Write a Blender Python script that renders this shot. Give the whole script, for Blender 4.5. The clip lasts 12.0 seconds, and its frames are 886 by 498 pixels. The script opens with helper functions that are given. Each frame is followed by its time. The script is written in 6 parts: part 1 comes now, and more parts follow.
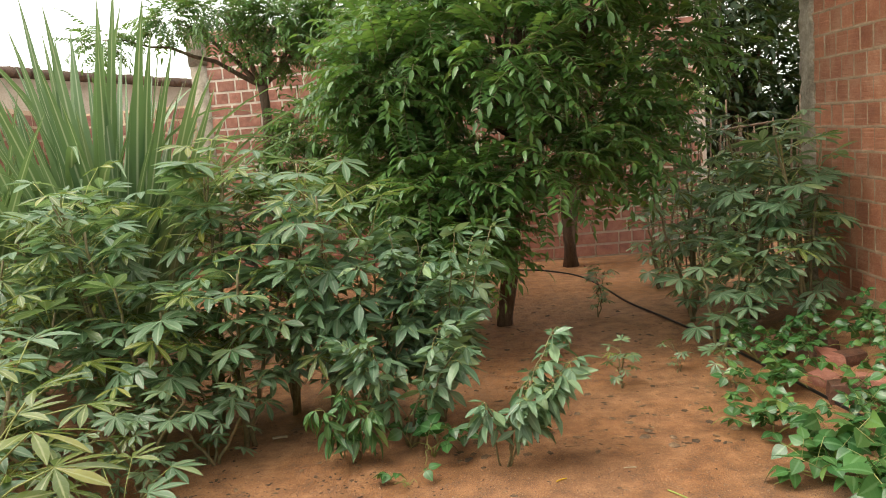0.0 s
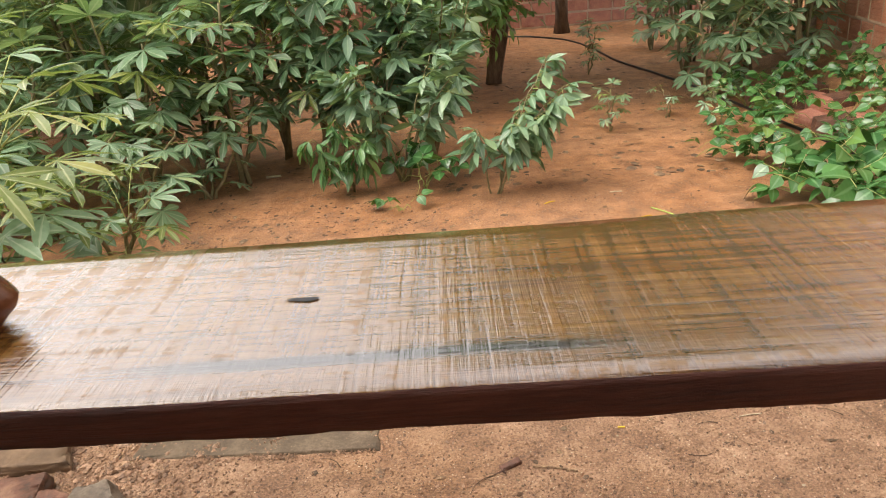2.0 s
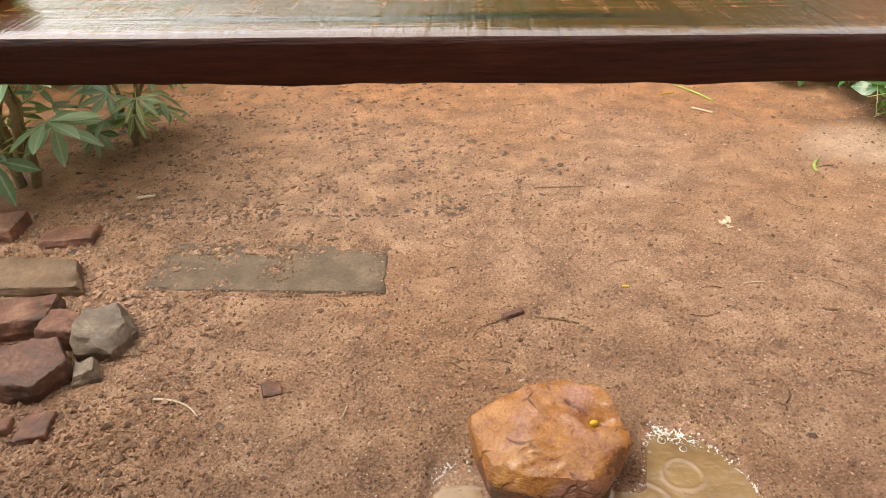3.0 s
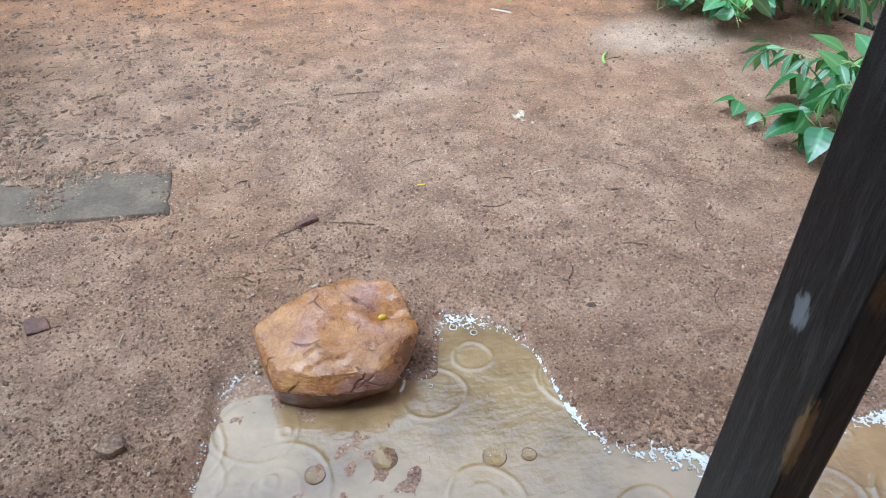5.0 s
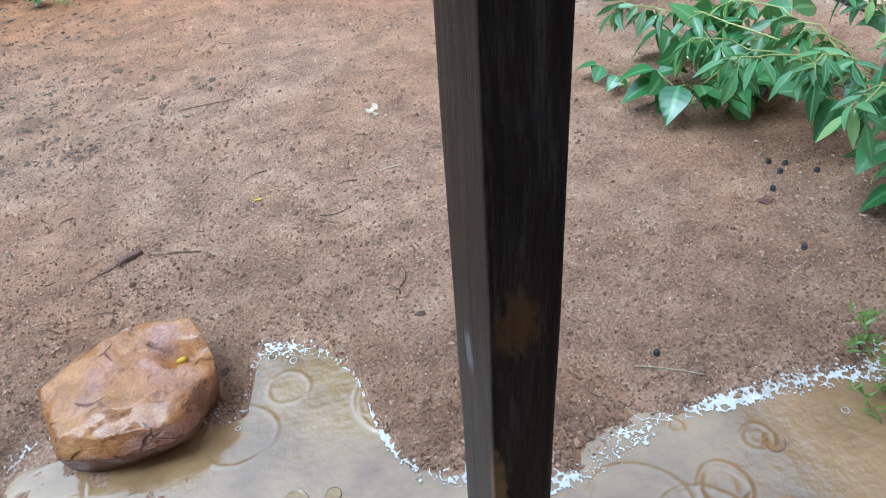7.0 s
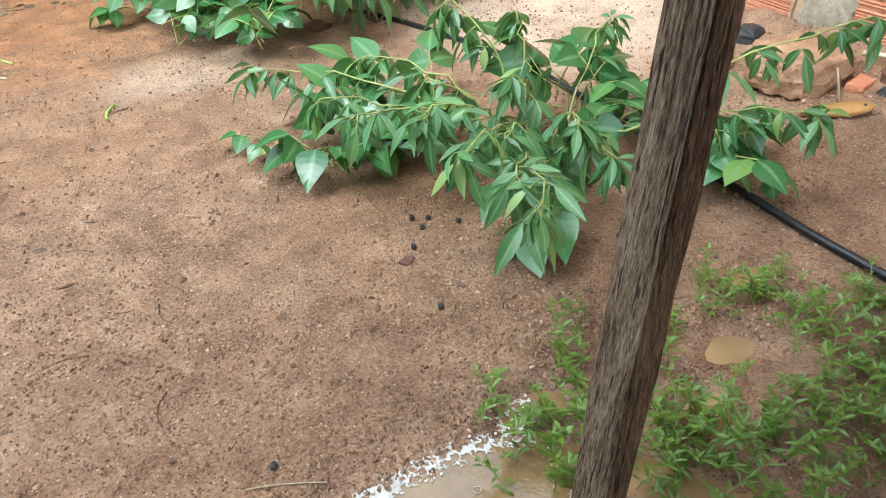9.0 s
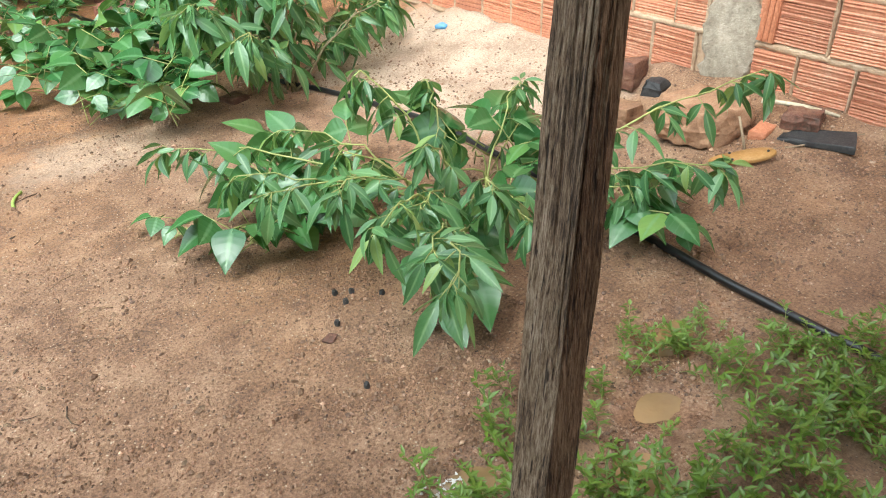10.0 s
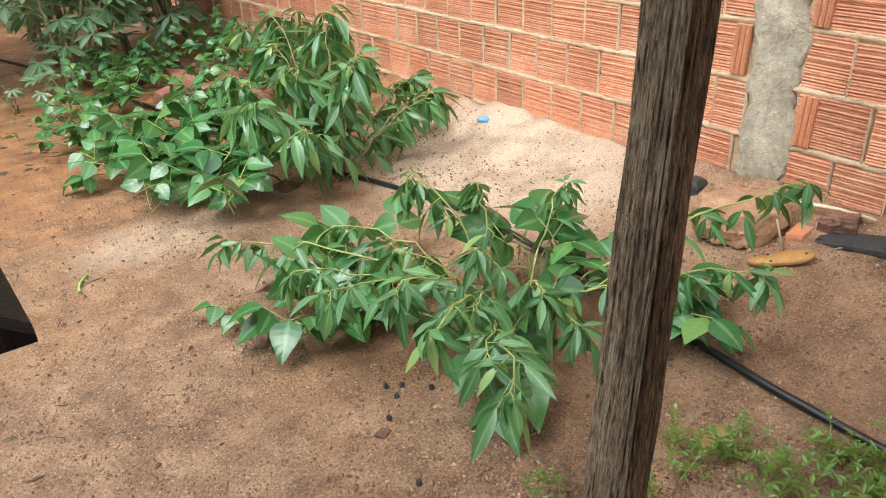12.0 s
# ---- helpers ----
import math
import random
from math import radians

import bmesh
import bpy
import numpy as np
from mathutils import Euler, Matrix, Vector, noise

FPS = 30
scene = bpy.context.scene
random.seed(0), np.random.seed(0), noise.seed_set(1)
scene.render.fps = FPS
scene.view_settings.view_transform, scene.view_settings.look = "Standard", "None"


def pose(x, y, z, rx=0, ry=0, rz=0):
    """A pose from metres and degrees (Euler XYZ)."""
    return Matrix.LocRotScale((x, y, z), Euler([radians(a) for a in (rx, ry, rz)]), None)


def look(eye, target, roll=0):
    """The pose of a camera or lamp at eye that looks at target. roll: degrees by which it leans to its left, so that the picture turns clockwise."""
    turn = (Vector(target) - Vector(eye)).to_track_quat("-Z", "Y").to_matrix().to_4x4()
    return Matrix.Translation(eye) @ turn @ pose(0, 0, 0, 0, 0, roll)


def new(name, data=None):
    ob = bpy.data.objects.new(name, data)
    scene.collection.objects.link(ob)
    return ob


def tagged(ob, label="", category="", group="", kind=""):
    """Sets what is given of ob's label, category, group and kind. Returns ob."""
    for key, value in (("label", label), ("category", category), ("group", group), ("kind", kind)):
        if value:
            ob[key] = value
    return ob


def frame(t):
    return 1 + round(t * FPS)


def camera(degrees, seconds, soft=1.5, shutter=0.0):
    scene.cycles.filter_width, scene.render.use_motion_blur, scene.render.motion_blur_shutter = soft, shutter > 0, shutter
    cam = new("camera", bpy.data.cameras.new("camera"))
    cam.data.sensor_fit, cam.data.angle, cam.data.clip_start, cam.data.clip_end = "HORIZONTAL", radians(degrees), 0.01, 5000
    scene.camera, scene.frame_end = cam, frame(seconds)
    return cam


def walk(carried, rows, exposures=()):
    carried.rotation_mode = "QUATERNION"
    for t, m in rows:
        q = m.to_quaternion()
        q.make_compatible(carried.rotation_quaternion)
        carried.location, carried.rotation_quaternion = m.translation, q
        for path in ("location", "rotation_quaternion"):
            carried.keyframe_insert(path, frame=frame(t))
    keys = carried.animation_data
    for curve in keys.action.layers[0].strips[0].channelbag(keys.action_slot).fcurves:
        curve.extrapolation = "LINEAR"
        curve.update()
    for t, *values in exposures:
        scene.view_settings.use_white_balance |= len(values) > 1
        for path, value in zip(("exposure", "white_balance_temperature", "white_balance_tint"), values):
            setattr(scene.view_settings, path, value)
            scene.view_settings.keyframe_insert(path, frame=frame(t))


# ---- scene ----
cam = camera(62.4, 12.0, soft=1.0)
PATH = [
    (0, (0.297, 0.214, 1.797), (0.254, 2.199, 1.555), -4.64),
    (0.5, (0.297, 0.188, 1.725), (0.268, 2.155, 1.367), -4.51),
    (1, (0.278, 0.157, 1.636), (0.213, 2.100, 1.164), -5.27),
    (1.5, (0.247, 0.108, 1.515), (0.203, 2.019, 0.927), -4.84),
    (2, (0.222, 0.109, 1.433), (0.179, 1.951, 0.655), -4.96),
    (2.5, (0.209, 0.086, 1.372), (0.123, 1.894, 0.521), -2.12),
    (3, (0.201, 0.072, 1.303), (0.125, 1.780, 0.265), -2.04),
    (3.2, (0.199, 0.082, 1.289), (0.121, 1.777, 0.229), -2.13),
    (4.8, (0.343, 0.057, 1.206), (0.591, 1.655, 0.031), 0.32),
    (5, (0.373, 0.065, 1.202), (0.684, 1.636, 0.003), 0.40),
    (5.5, (0.470, 0.071, 1.215), (0.759, 1.635, 0.003), -2.88),
    (6, (0.586, 0.090, 1.199), (0.808, 1.654, -0.028), -4.52),
    (6.5, (0.703, 0.101, 1.183), (0.992, 1.636, -0.067), -5.48),
    (7, (0.808, 0.119, 1.177), (1.140, 1.645, -0.073), -6.06),
    (7.5, (0.917, 0.106, 1.135), (1.419, 1.631, -0.057), -6.95),
    (7.7, (0.948, 0.102, 1.148), (1.484, 1.620, -0.039), -5.44),
    (9.3, (1.273, 0.170, 1.055), (2.224, 1.510, -0.086), -2.62),
    (9.5, (1.278, 0.173, 1.066), (2.249, 1.523, -0.047), -3.06),
    (10, (1.311, 0.163, 1.093), (2.387, 1.488, 0.051), -3.19),
    (10.5, (1.342, 0.166, 1.119), (2.517, 1.456, 0.142), -3.84),
    (11, (1.343, 0.168, 1.155), (2.533, 1.482, 0.230), -3.12),
    (11.5, (1.318, 0.171, 1.180), (2.500, 1.521, 0.297), -3.29),
    (12, (1.240, 0.169, 1.206), (2.325, 1.606, 0.335), -2.89),
]
EXPOSURES = [(0.0, -0.1, 7300, 8), (1.0, 0.6, 7300, 9), (2.0, 0.28, 7300, 13), (3.2, 0.27, 7300, 13), (4.8, 0.36, 4950, 1), (6.0, 0.37, 4750, -1), (7.7, 0.36, 5000, 1), (9.3, 0.57, 5900, 1), (11.0, 0.53, 6150, 2), (12.0, 0.35, 6300, 3)]
walk(cam, [(t, look(eye, target, roll)) for t, eye, target, roll in PATH], EXPOSURES)

# ---- light: an overcast, rainy noon ----
world = bpy.data.worlds.new("overcast_sky")
scene.world = world
world.use_nodes = True
wn = world.node_tree.nodes
sky = wn.new("ShaderNodeTexSky")
sky.sky_type, sky.sun_disc = "NISHITA", False
sky.sun_elevation, sky.sun_rotation = radians(62), radians(255)
sky.air_density, sky.dust_density, sky.ozone_density = 1.0, 2.0, 0.4
wn["Background"].inputs["Strength"].default_value = 0.5
cloud = wn.new("ShaderNodeHueSaturation")
cloud.inputs["Saturation"].default_value = 0.22
world.node_tree.links.new(sky.outputs["Color"], cloud.inputs["Color"])
world.node_tree.links.new(cloud.outputs["Color"], wn["Background"].inputs["Color"])
sun = new("sun", bpy.data.lights.new("sun", "SUN"))
sun.data.energy, sun.data.angle, sun.data.color = 1.3, radians(40), (1.0, 0.95, 0.87)
sun.matrix_world = look((0, 0, 10), (0.453, 0.122, 10 - 0.883))


# ---- materials ----
def graph(name):
    m = bpy.data.materials.new(name)
    m.use_nodes = True
    n, l = m.node_tree.nodes, m.node_tree.links
    return m, n, l, n["Principled BSDF"]


def noise_node(n, l, vec, scale, detail=5, rough=0.6):
    q = n.new("ShaderNodeTexNoise")
    q.inputs["Scale"].default_value, q.inputs["Detail"].default_value, q.inputs["Roughness"].default_value = scale, detail, rough
    l.new(vec, q.inputs["Vector"])
    return q.outputs["Fac"]


def coords(n, l, stretch=(1, 1, 1), world_space=True):
    src = n.new("ShaderNodeNewGeometry").outputs["Position"] if world_space else n.new("ShaderNodeTexCoord").outputs["Object"]
    mp = n.new("ShaderNodeMapping")
    mp.inputs["Scale"].default_value = stretch
    l.new(src, mp.inputs["Vector"])
    return mp.outputs["Vector"]


def ramp(n, l, fac, stops):
    r = n.new("ShaderNodeValToRGB")
    while len(r.color_ramp.elements) < len(stops):
        r.color_ramp.elements.new(0.5)
    for e, (p, c) in zip(r.color_ramp.elements, stops):
        e.position, e.color = p, (*c, 1)
    l.new(fac, r.inputs["Fac"])
    return r.outputs["Color"]


def mix(n, l, fac, a, b, mode="MIX"):
    m = n.new("ShaderNodeMix")
    m.data_type, m.blend_type = "RGBA", mode
    for s, v in ((m.inputs[0], fac), (m.inputs[6], a), (m.inputs[7], b)):
        if isinstance(v, bpy.types.NodeSocket):
            l.new(v, s)
        elif isinstance(v, tuple):
            s.default_value = (*v, 1)
        else:
            s.default_value = v
    return m.outputs[2]


def math_node(n, l, op, a, b=0.0, clamp=False):
    m = n.new("ShaderNodeMath")
    m.operation, m.use_clamp = op, clamp
    for s, v in zip(m.inputs, (a, b)):
        if isinstance(v, bpy.types.NodeSocket):
            l.new(v, s)
        else:
            s.default_value = v
    return m.outputs[0]


def band(n, l, fac, lo, hi):
    m = n.new("ShaderNodeMapRange")
    m.interpolation_type = "SMOOTHSTEP"
    m.inputs[1].default_value, m.inputs[2].default_value = lo, hi
    l.new(fac, m.inputs[0])
    return m.outputs[0]


def bump(n, l, bsdf, height, strength, dist):
    b = n.new("ShaderNodeBump")
    b.inputs["Strength"].default_value, b.inputs["Distance"].default_value = strength, dist
    l.new(height, b.inputs["Height"])
    l.new(b.outputs["Normal"], bsdf.inputs["Normal"])


def surface(name, dark, mid, light, scale=8, fine=60, rough=(0.6, 0.9), relief=0.006, stretch=(1, 1, 1), world_space=True, spread=0.25, contrast=0.18, island=False):
    """Two scales of colour, roughness and relief; each object a little different."""
    m, n, l, b = graph(name)
    vec = coords(n, l, stretch, world_space)
    big, small = noise_node(n, l, vec, scale), noise_node(n, l, vec, fine, 6, 0.7)
    both = math_node(n, l, "ADD", math_node(n, l, "MULTIPLY", big, 0.55), math_node(n, l, "MULTIPLY", small, 0.45))
    col = ramp(n, l, both, [(0.5 - contrast, dark), (0.5, mid), (0.5 + contrast, light)])
    rnd = n.new("ShaderNodeNewGeometry").outputs["Random Per Island"] if island else n.new("ShaderNodeObjectInfo").outputs["Random"]
    hsv = n.new("ShaderNodeHueSaturation")
    l.new(math_node(n, l, "ADD", math_node(n, l, "MULTIPLY", rnd, spread), 1 - spread / 2), hsv.inputs["Value"])
    l.new(col, hsv.inputs["Color"])
    l.new(hsv.outputs["Color"], b.inputs["Base Color"])
    r = n.new("ShaderNodeMapRange")
    r.inputs[3].default_value, r.inputs[4].default_value = rough
    l.new(big, r.inputs[0])
    l.new(r.outputs[0], b.inputs["Roughness"])
    bump(n, l, b, both, 0.8, relief)
    return m


def leaf_material(name, dark, light, tip, vein, rough=0.38, veins=9.0, through_light=0.3, sprays=False, midrib=0.62):
    """A leaf: midrib and side veins along its own UVs, each leaf a different green, light coming through."""
    m, n, l, b = graph(name)
    uv = n.new("ShaderNodeUVMap")
    sep = n.new("ShaderNodeSeparateXYZ")
    l.new(uv.outputs["UV"], sep.inputs[0])
    across = math_node(n, l, "ABSOLUTE", math_node(n, l, "SUBTRACT", math_node(n, l, "MULTIPLY", sep.outputs[0], 2.0), 1.0))
    along = sep.outputs[1]
    rib = math_node(n, l, "SUBTRACT", 1.0, band(n, l, across, 0.03, 0.26))
    side = math_node(n, l, "SINE", math_node(n, l, "MULTIPLY", math_node(n, l, "SUBTRACT", along, math_node(n, l, "MULTIPLY", across, 0.16)), veins * 6.283))
    sidev = band(n, l, side, 0.8, 1.0)
    rnd = n.new("ShaderNodeObjectInfo").outputs["Random"]
    isl = n.new("ShaderNodeNewGeometry").outputs["Random Per Island"]
    pick = math_node(n, l, "FRACT", math_node(n, l, "ADD", rnd, math_node(n, l, "MULTIPLY", isl, 0.45)))
    if sprays:
        # whole sprays of young and old leaves
        spray = band(n, l, noise_node(n, l, coords(n, l), 2.3, 3), 0.36, 0.68)
        pick = math_node(n, l, "ADD", math_node(n, l, "MULTIPLY", isl, 0.4), math_node(n, l, "MULTIPLY", spray, 0.62))
    col = mix(n, l, pick, dark, light)
    col = mix(n, l, band(n, l, pick, 0.86, 1.0), col, tip)
    blotch = noise_node(n, l, coords(n, l), 55, 3)
    col = mix(n, l, math_node(n, l, "MULTIPLY", blotch, 0.35), col, dark)
    col = mix(n, l, math_node(n, l, "MULTIPLY", sidev, 0.09), col, vein)
    col = mix(n, l, math_node(n, l, "MULTIPLY", rib, midrib), col, vein)
    l.new(col, b.inputs["Base Color"])
    b.inputs["Roughness"].default_value = rough
    b.inputs["Specular IOR Level"].default_value = 0.6
    b.inputs["Coat Weight"].default_value, b.inputs["Coat Roughness"].default_value = 0.14, 0.2
    bump(n, l, b, math_node(n, l, "ADD", math_node(n, l, "MULTIPLY", side, 0.5), math_node(n, l, "MULTIPLY", rib, -1.0)), 0.2, 0.002)
    t = n.new("ShaderNodeBsdfTranslucent")
    l.new(mix(n, l, 0.5, col, (0.25, 0.38, 0.05)), t.inputs["Color"])
    s = n.new("ShaderNodeMixShader")
    s.inputs[0].default_value = through_light
    out = n["Material Output"]
    l.new(b.outputs[0], s.inputs[1])
    l.new(t.outputs[0], s.inputs[2])
    l.new(s.outputs[0], out.inputs["Surface"])
    return m


def ground_material():
    m, n, l, b = graph("wet_red_earth")
    vec = coords(n, l)
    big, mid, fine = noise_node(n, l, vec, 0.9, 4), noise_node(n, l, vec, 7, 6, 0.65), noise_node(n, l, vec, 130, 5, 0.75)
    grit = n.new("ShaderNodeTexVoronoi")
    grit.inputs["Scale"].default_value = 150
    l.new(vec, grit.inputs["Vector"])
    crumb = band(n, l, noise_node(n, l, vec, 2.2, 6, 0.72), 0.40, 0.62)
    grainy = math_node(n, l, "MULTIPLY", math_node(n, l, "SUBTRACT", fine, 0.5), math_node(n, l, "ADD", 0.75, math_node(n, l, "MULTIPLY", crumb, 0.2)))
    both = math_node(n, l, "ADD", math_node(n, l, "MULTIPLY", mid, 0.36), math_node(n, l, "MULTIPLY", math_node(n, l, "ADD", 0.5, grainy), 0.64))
    # earth tones; the dark end also puts crevice shade into the relief's lows
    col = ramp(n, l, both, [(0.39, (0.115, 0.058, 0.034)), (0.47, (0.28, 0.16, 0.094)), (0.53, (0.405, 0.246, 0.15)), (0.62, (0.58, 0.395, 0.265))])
    col = mix(n, l, band(n, l, big, 0.42, 0.62), col, mix(n, l, 1.0, col, (0.95, 0.88, 0.78), "MULTIPLY"))
    col = mix(n, l, math_node(n, l, "MULTIPLY", crumb, 0.10), col, mix(n, l, 1.0, col, (0.74, 0.68, 0.62), "MULTIPLY"))
    # grains of pale quartz and dark grit
    grain = n.new("ShaderNodeTexWhiteNoise")
    l.new(grit.outputs["Position"], grain.inputs["Vector"])
    near = math_node(n, l, "SUBTRACT", 1.0, band(n, l, grit.outputs["Distance"], 0.25, 0.42))
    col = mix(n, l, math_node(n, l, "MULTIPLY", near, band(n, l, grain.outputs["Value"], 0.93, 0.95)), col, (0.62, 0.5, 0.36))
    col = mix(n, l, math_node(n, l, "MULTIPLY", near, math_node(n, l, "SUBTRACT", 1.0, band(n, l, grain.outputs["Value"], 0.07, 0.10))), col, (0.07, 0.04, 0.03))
    # washed pale sand beside the block wall and along the bean rows
    sep = n.new("ShaderNodeSeparateXYZ")
    l.new(vec, sep.inputs[0])

    def patch(cx, cy, rx, ry):
        dx = math_node(n, l, "DIVIDE", math_node(n, l, "SUBTRACT", sep.outputs[0], cx), rx)
        dy = math_node(n, l, "DIVIDE", math_node(n, l, "SUBTRACT", sep.outputs[1], cy), ry)
        d = math_node(n, l, "ADD", math_node(n, l, "MULTIPLY", dx, dx), math_node(n, l, "MULTIPLY", dy, dy))
        d = math_node(n, l, "ADD", d, math_node(n, l, "MULTIPLY", math_node(n, l, "SUBTRACT", mid, 0.5), 2.6))
        return math_node(n, l, "SUBTRACT", 1.0, band(n, l, d, 0.35, 1.15))

    pale = math_node(n, l, "MAXIMUM", patch(3.5, 2.7, 0.62, 1.0), math_node(n, l, "MULTIPLY", patch(2.0, 3.05, 0.4, 0.25), 0.5))
    col = mix(n, l, math_node(n, l, "MULTIPLY", pale, 0.95), col, mix(n, l, band(n, l, both, 0.4, 0.6), (0.38, 0.26, 0.175), (0.74, 0.59, 0.45)))
    # redder garden earth beyond the trodden yard
    garden = band(n, l, math_node(n, l, "ADD", sep.outputs[1], math_node(n, l, "MULTIPLY", mid, 1.6)), 3.6, 5.0)
    garden = math_node(n, l, "MULTIPLY", garden, math_node(n, l, "SUBTRACT", 1.0, pale))
    col = mix(n, l, math_node(n, l, "MULTIPLY", garden, 0.7), col, mix(n, l, 1.0, col, (1.12, 0.84, 0.56), "MULTIPLY"))
    # soaked mud along the waterline
    soaked = math_node(n, l, "SUBTRACT", 1.0, band(n, l, math_node(n, l, "ADD", sep.outputs[2], math_node(n, l, "MULTIPLY", mid, 0.012)), -0.012, 0.006))
    col = mix(n, l, math_node(n, l, "MULTIPLY", soaked, 0.5), col, mix(n, l, 1.0, col, (0.62, 0.58, 0.56), "MULTIPLY"))
    l.new(col, b.inputs["Base Color"])
    wet = n.new("ShaderNodeMapRange")
    wet.inputs[1].default_value, wet.inputs[2].default_value = 0.35, 0.65
    wet.inputs[3].default_value, wet.inputs[4].default_value = 0.45, 0.75
    l.new(fine, wet.inputs[0])
    l.new(math_node(n, l, "MULTIPLY", wet.outputs[0], math_node(n, l, "SUBTRACT", 1.0, math_node(n, l, "MULTIPLY", soaked, 0.82))), b.inputs["Roughness"])
    clod = noise_node(n, l, vec, 48, 6, 0.75)
    h = math_node(n, l, "ADD", both, math_node(n, l, "MULTIPLY", clod, 1.0))
    bump(n, l, b, h, 1.0, 0.015)
    l.new(math_node(n, l, "SUBTRACT", 1.0, math_node(n, l, "MULTIPLY", soaked, 0.55)), n["Bump"].inputs["Strength"])
    return m


def water_material():
    m, n, l, b = graph("muddy_water")
    vec = coords(n, l)
    murk = noise_node(n, l, vec, 5, 4)
    l.new(ramp(n, l, murk, [(0.35, (0.215, 0.132, 0.060)), (0.65, (0.365, 0.236, 0.108))]), b.inputs["Base Color"])
    b.inputs["Roughness"].default_value = 0.03
    b.inputs["IOR"].default_value = 1.85
    bump(n, l, b, math_node(n, l, "ADD", noise_node(n, l, vec, 40, 3), math_node(n, l, "MULTIPLY", noise_node(n, l, coords(n, l, (1, 1.8, 1)), 13, 2), 1.2)), 0.45, 0.0035)
    return m


def plank_material():
    m, n, l, b = graph("wet_sawn_plank")
    grain = noise_node(n, l, coords(n, l, (2.2, 40, 40), False), 2.4, 6, 0.65)
    saw = noise_node(n, l, coords(n, l, (75, 2.5, 2.5), False), 1.0, 4, 0.7)
    patchy = noise_node(n, l, coords(n, l, (5, 9, 9), False), 1.0, 4)
    both = math_node(n, l, "ADD", math_node(n, l, "MULTIPLY", grain, 0.66), math_node(n, l, "MULTIPLY", saw, 0.34))
    col = ramp(n, l, both, [(0.34, (0.11, 0.042, 0.010)), (0.47, (0.30, 0.135, 0.034)), (0.62, (0.44, 0.235, 0.078))])
    # dark saw cuts across and open grain along
    cuts = math_node(n, l, "SUBTRACT", 1.0, band(n, l, saw, 0.38, 0.46))
    pores = math_node(n, l, "SUBTRACT", 1.0, band(n, l, noise_node(n, l, coords(n, l, (5, 130, 130), False), 1.0, 4, 0.6), 0.36, 0.44))
    col = mix(n, l, math_node(n, l, "MULTIPLY", math_node(n, l, "MAXIMUM", math_node(n, l, "MULTIPLY", cuts, 0.6), pores), 0.42), col, (0.10, 0.042, 0.014))
    pos = n.new("ShaderNodeSeparateXYZ")
    l.new(coords(n, l), pos.inputs[0])
    wob = math_node(n, l, "MULTIPLY", math_node(n, l, "SUBTRACT", patchy, 0.5), 0.014)
    # a grey streak along the grain near the front edge
    off = math_node(n, l, "ABSOLUTE", math_node(n, l, "SUBTRACT", math_node(n, l, "ADD", pos.outputs[1], wob), 0.502))
    streak = math_node(n, l, "SUBTRACT", 1.0, band(n, l, off, 0.002, 0.012))
    mid_x = math_node(n, l, "ABSOLUTE", math_node(n, l, "SUBTRACT", pos.outputs[0], 0.17))
    streak = math_node(n, l, "MULTIPLY", streak, math_node(n, l, "SUBTRACT", 1.0, band(n, l, mid_x, 0.1, 0.2)))
    col = mix(n, l, math_node(n, l, "MULTIPLY", streak, 0.95), col, (0.045, 0.05, 0.055))
    # greenish weathering along the far edge
    back = math_node(n, l, "MULTIPLY", band(n, l, math_node(n, l, "ADD", pos.outputs[1], wob), 0.65, 0.69), 0.4)
    col = mix(n, l, back, col, (0.15, 0.09, 0.03))
    l.new(col, b.inputs["Base Color"])
    wet = n.new("ShaderNodeMapRange")
    wet.inputs[1].default_value, wet.inputs[2].default_value = 0.4, 0.66
    wet.inputs[3].default_value, wet.inputs[4].default_value = 0.08, 0.38
    l.new(math_node(n, l, "ADD", math_node(n, l, "MULTIPLY", patchy, 0.6), math_node(n, l, "MULTIPLY", saw, 0.4)), wet.inputs[0])
    l.new(wet.outputs[0], b.inputs["Roughness"])
    l.new(math_node(n, l, "SUBTRACT", 1.0, math_node(n, l, "MULTIPLY", band(n, l, math_node(n, l, "ADD", math_node(n, l, "MULTIPLY", grain, 0.5), math_node(n, l, "MULTIPLY", saw, 0.5)), 0.53, 0.60), 0.65)), b.inputs["Coat Weight"])
    b.inputs["Coat IOR"].default_value = 2.4
    b.inputs["Specular IOR Level"].default_value = 0.2
    l.new(math_node(n, l, "MULTIPLY", wet.outputs[0], 0.2), b.inputs["Coat Roughness"])
    film = n.new("ShaderNodeBump")
    film.inputs["Strength"].default_value, film.inputs["Distance"].default_value = 0.5, 0.003
    l.new(math_node(n, l, "ADD", math_node(n, l, "ADD", saw, patchy), math_node(n, l, "MULTIPLY", grain, 0.6)), film.inputs["Height"])
    l.new(film.outputs["Normal"], b.inputs["Coat Normal"])
    bump(n, l, b, math_node(n, l, "ADD", both, math_node(n, l, "MULTIPLY", saw, 0.5)), 0.5, 0.0025)
    return m


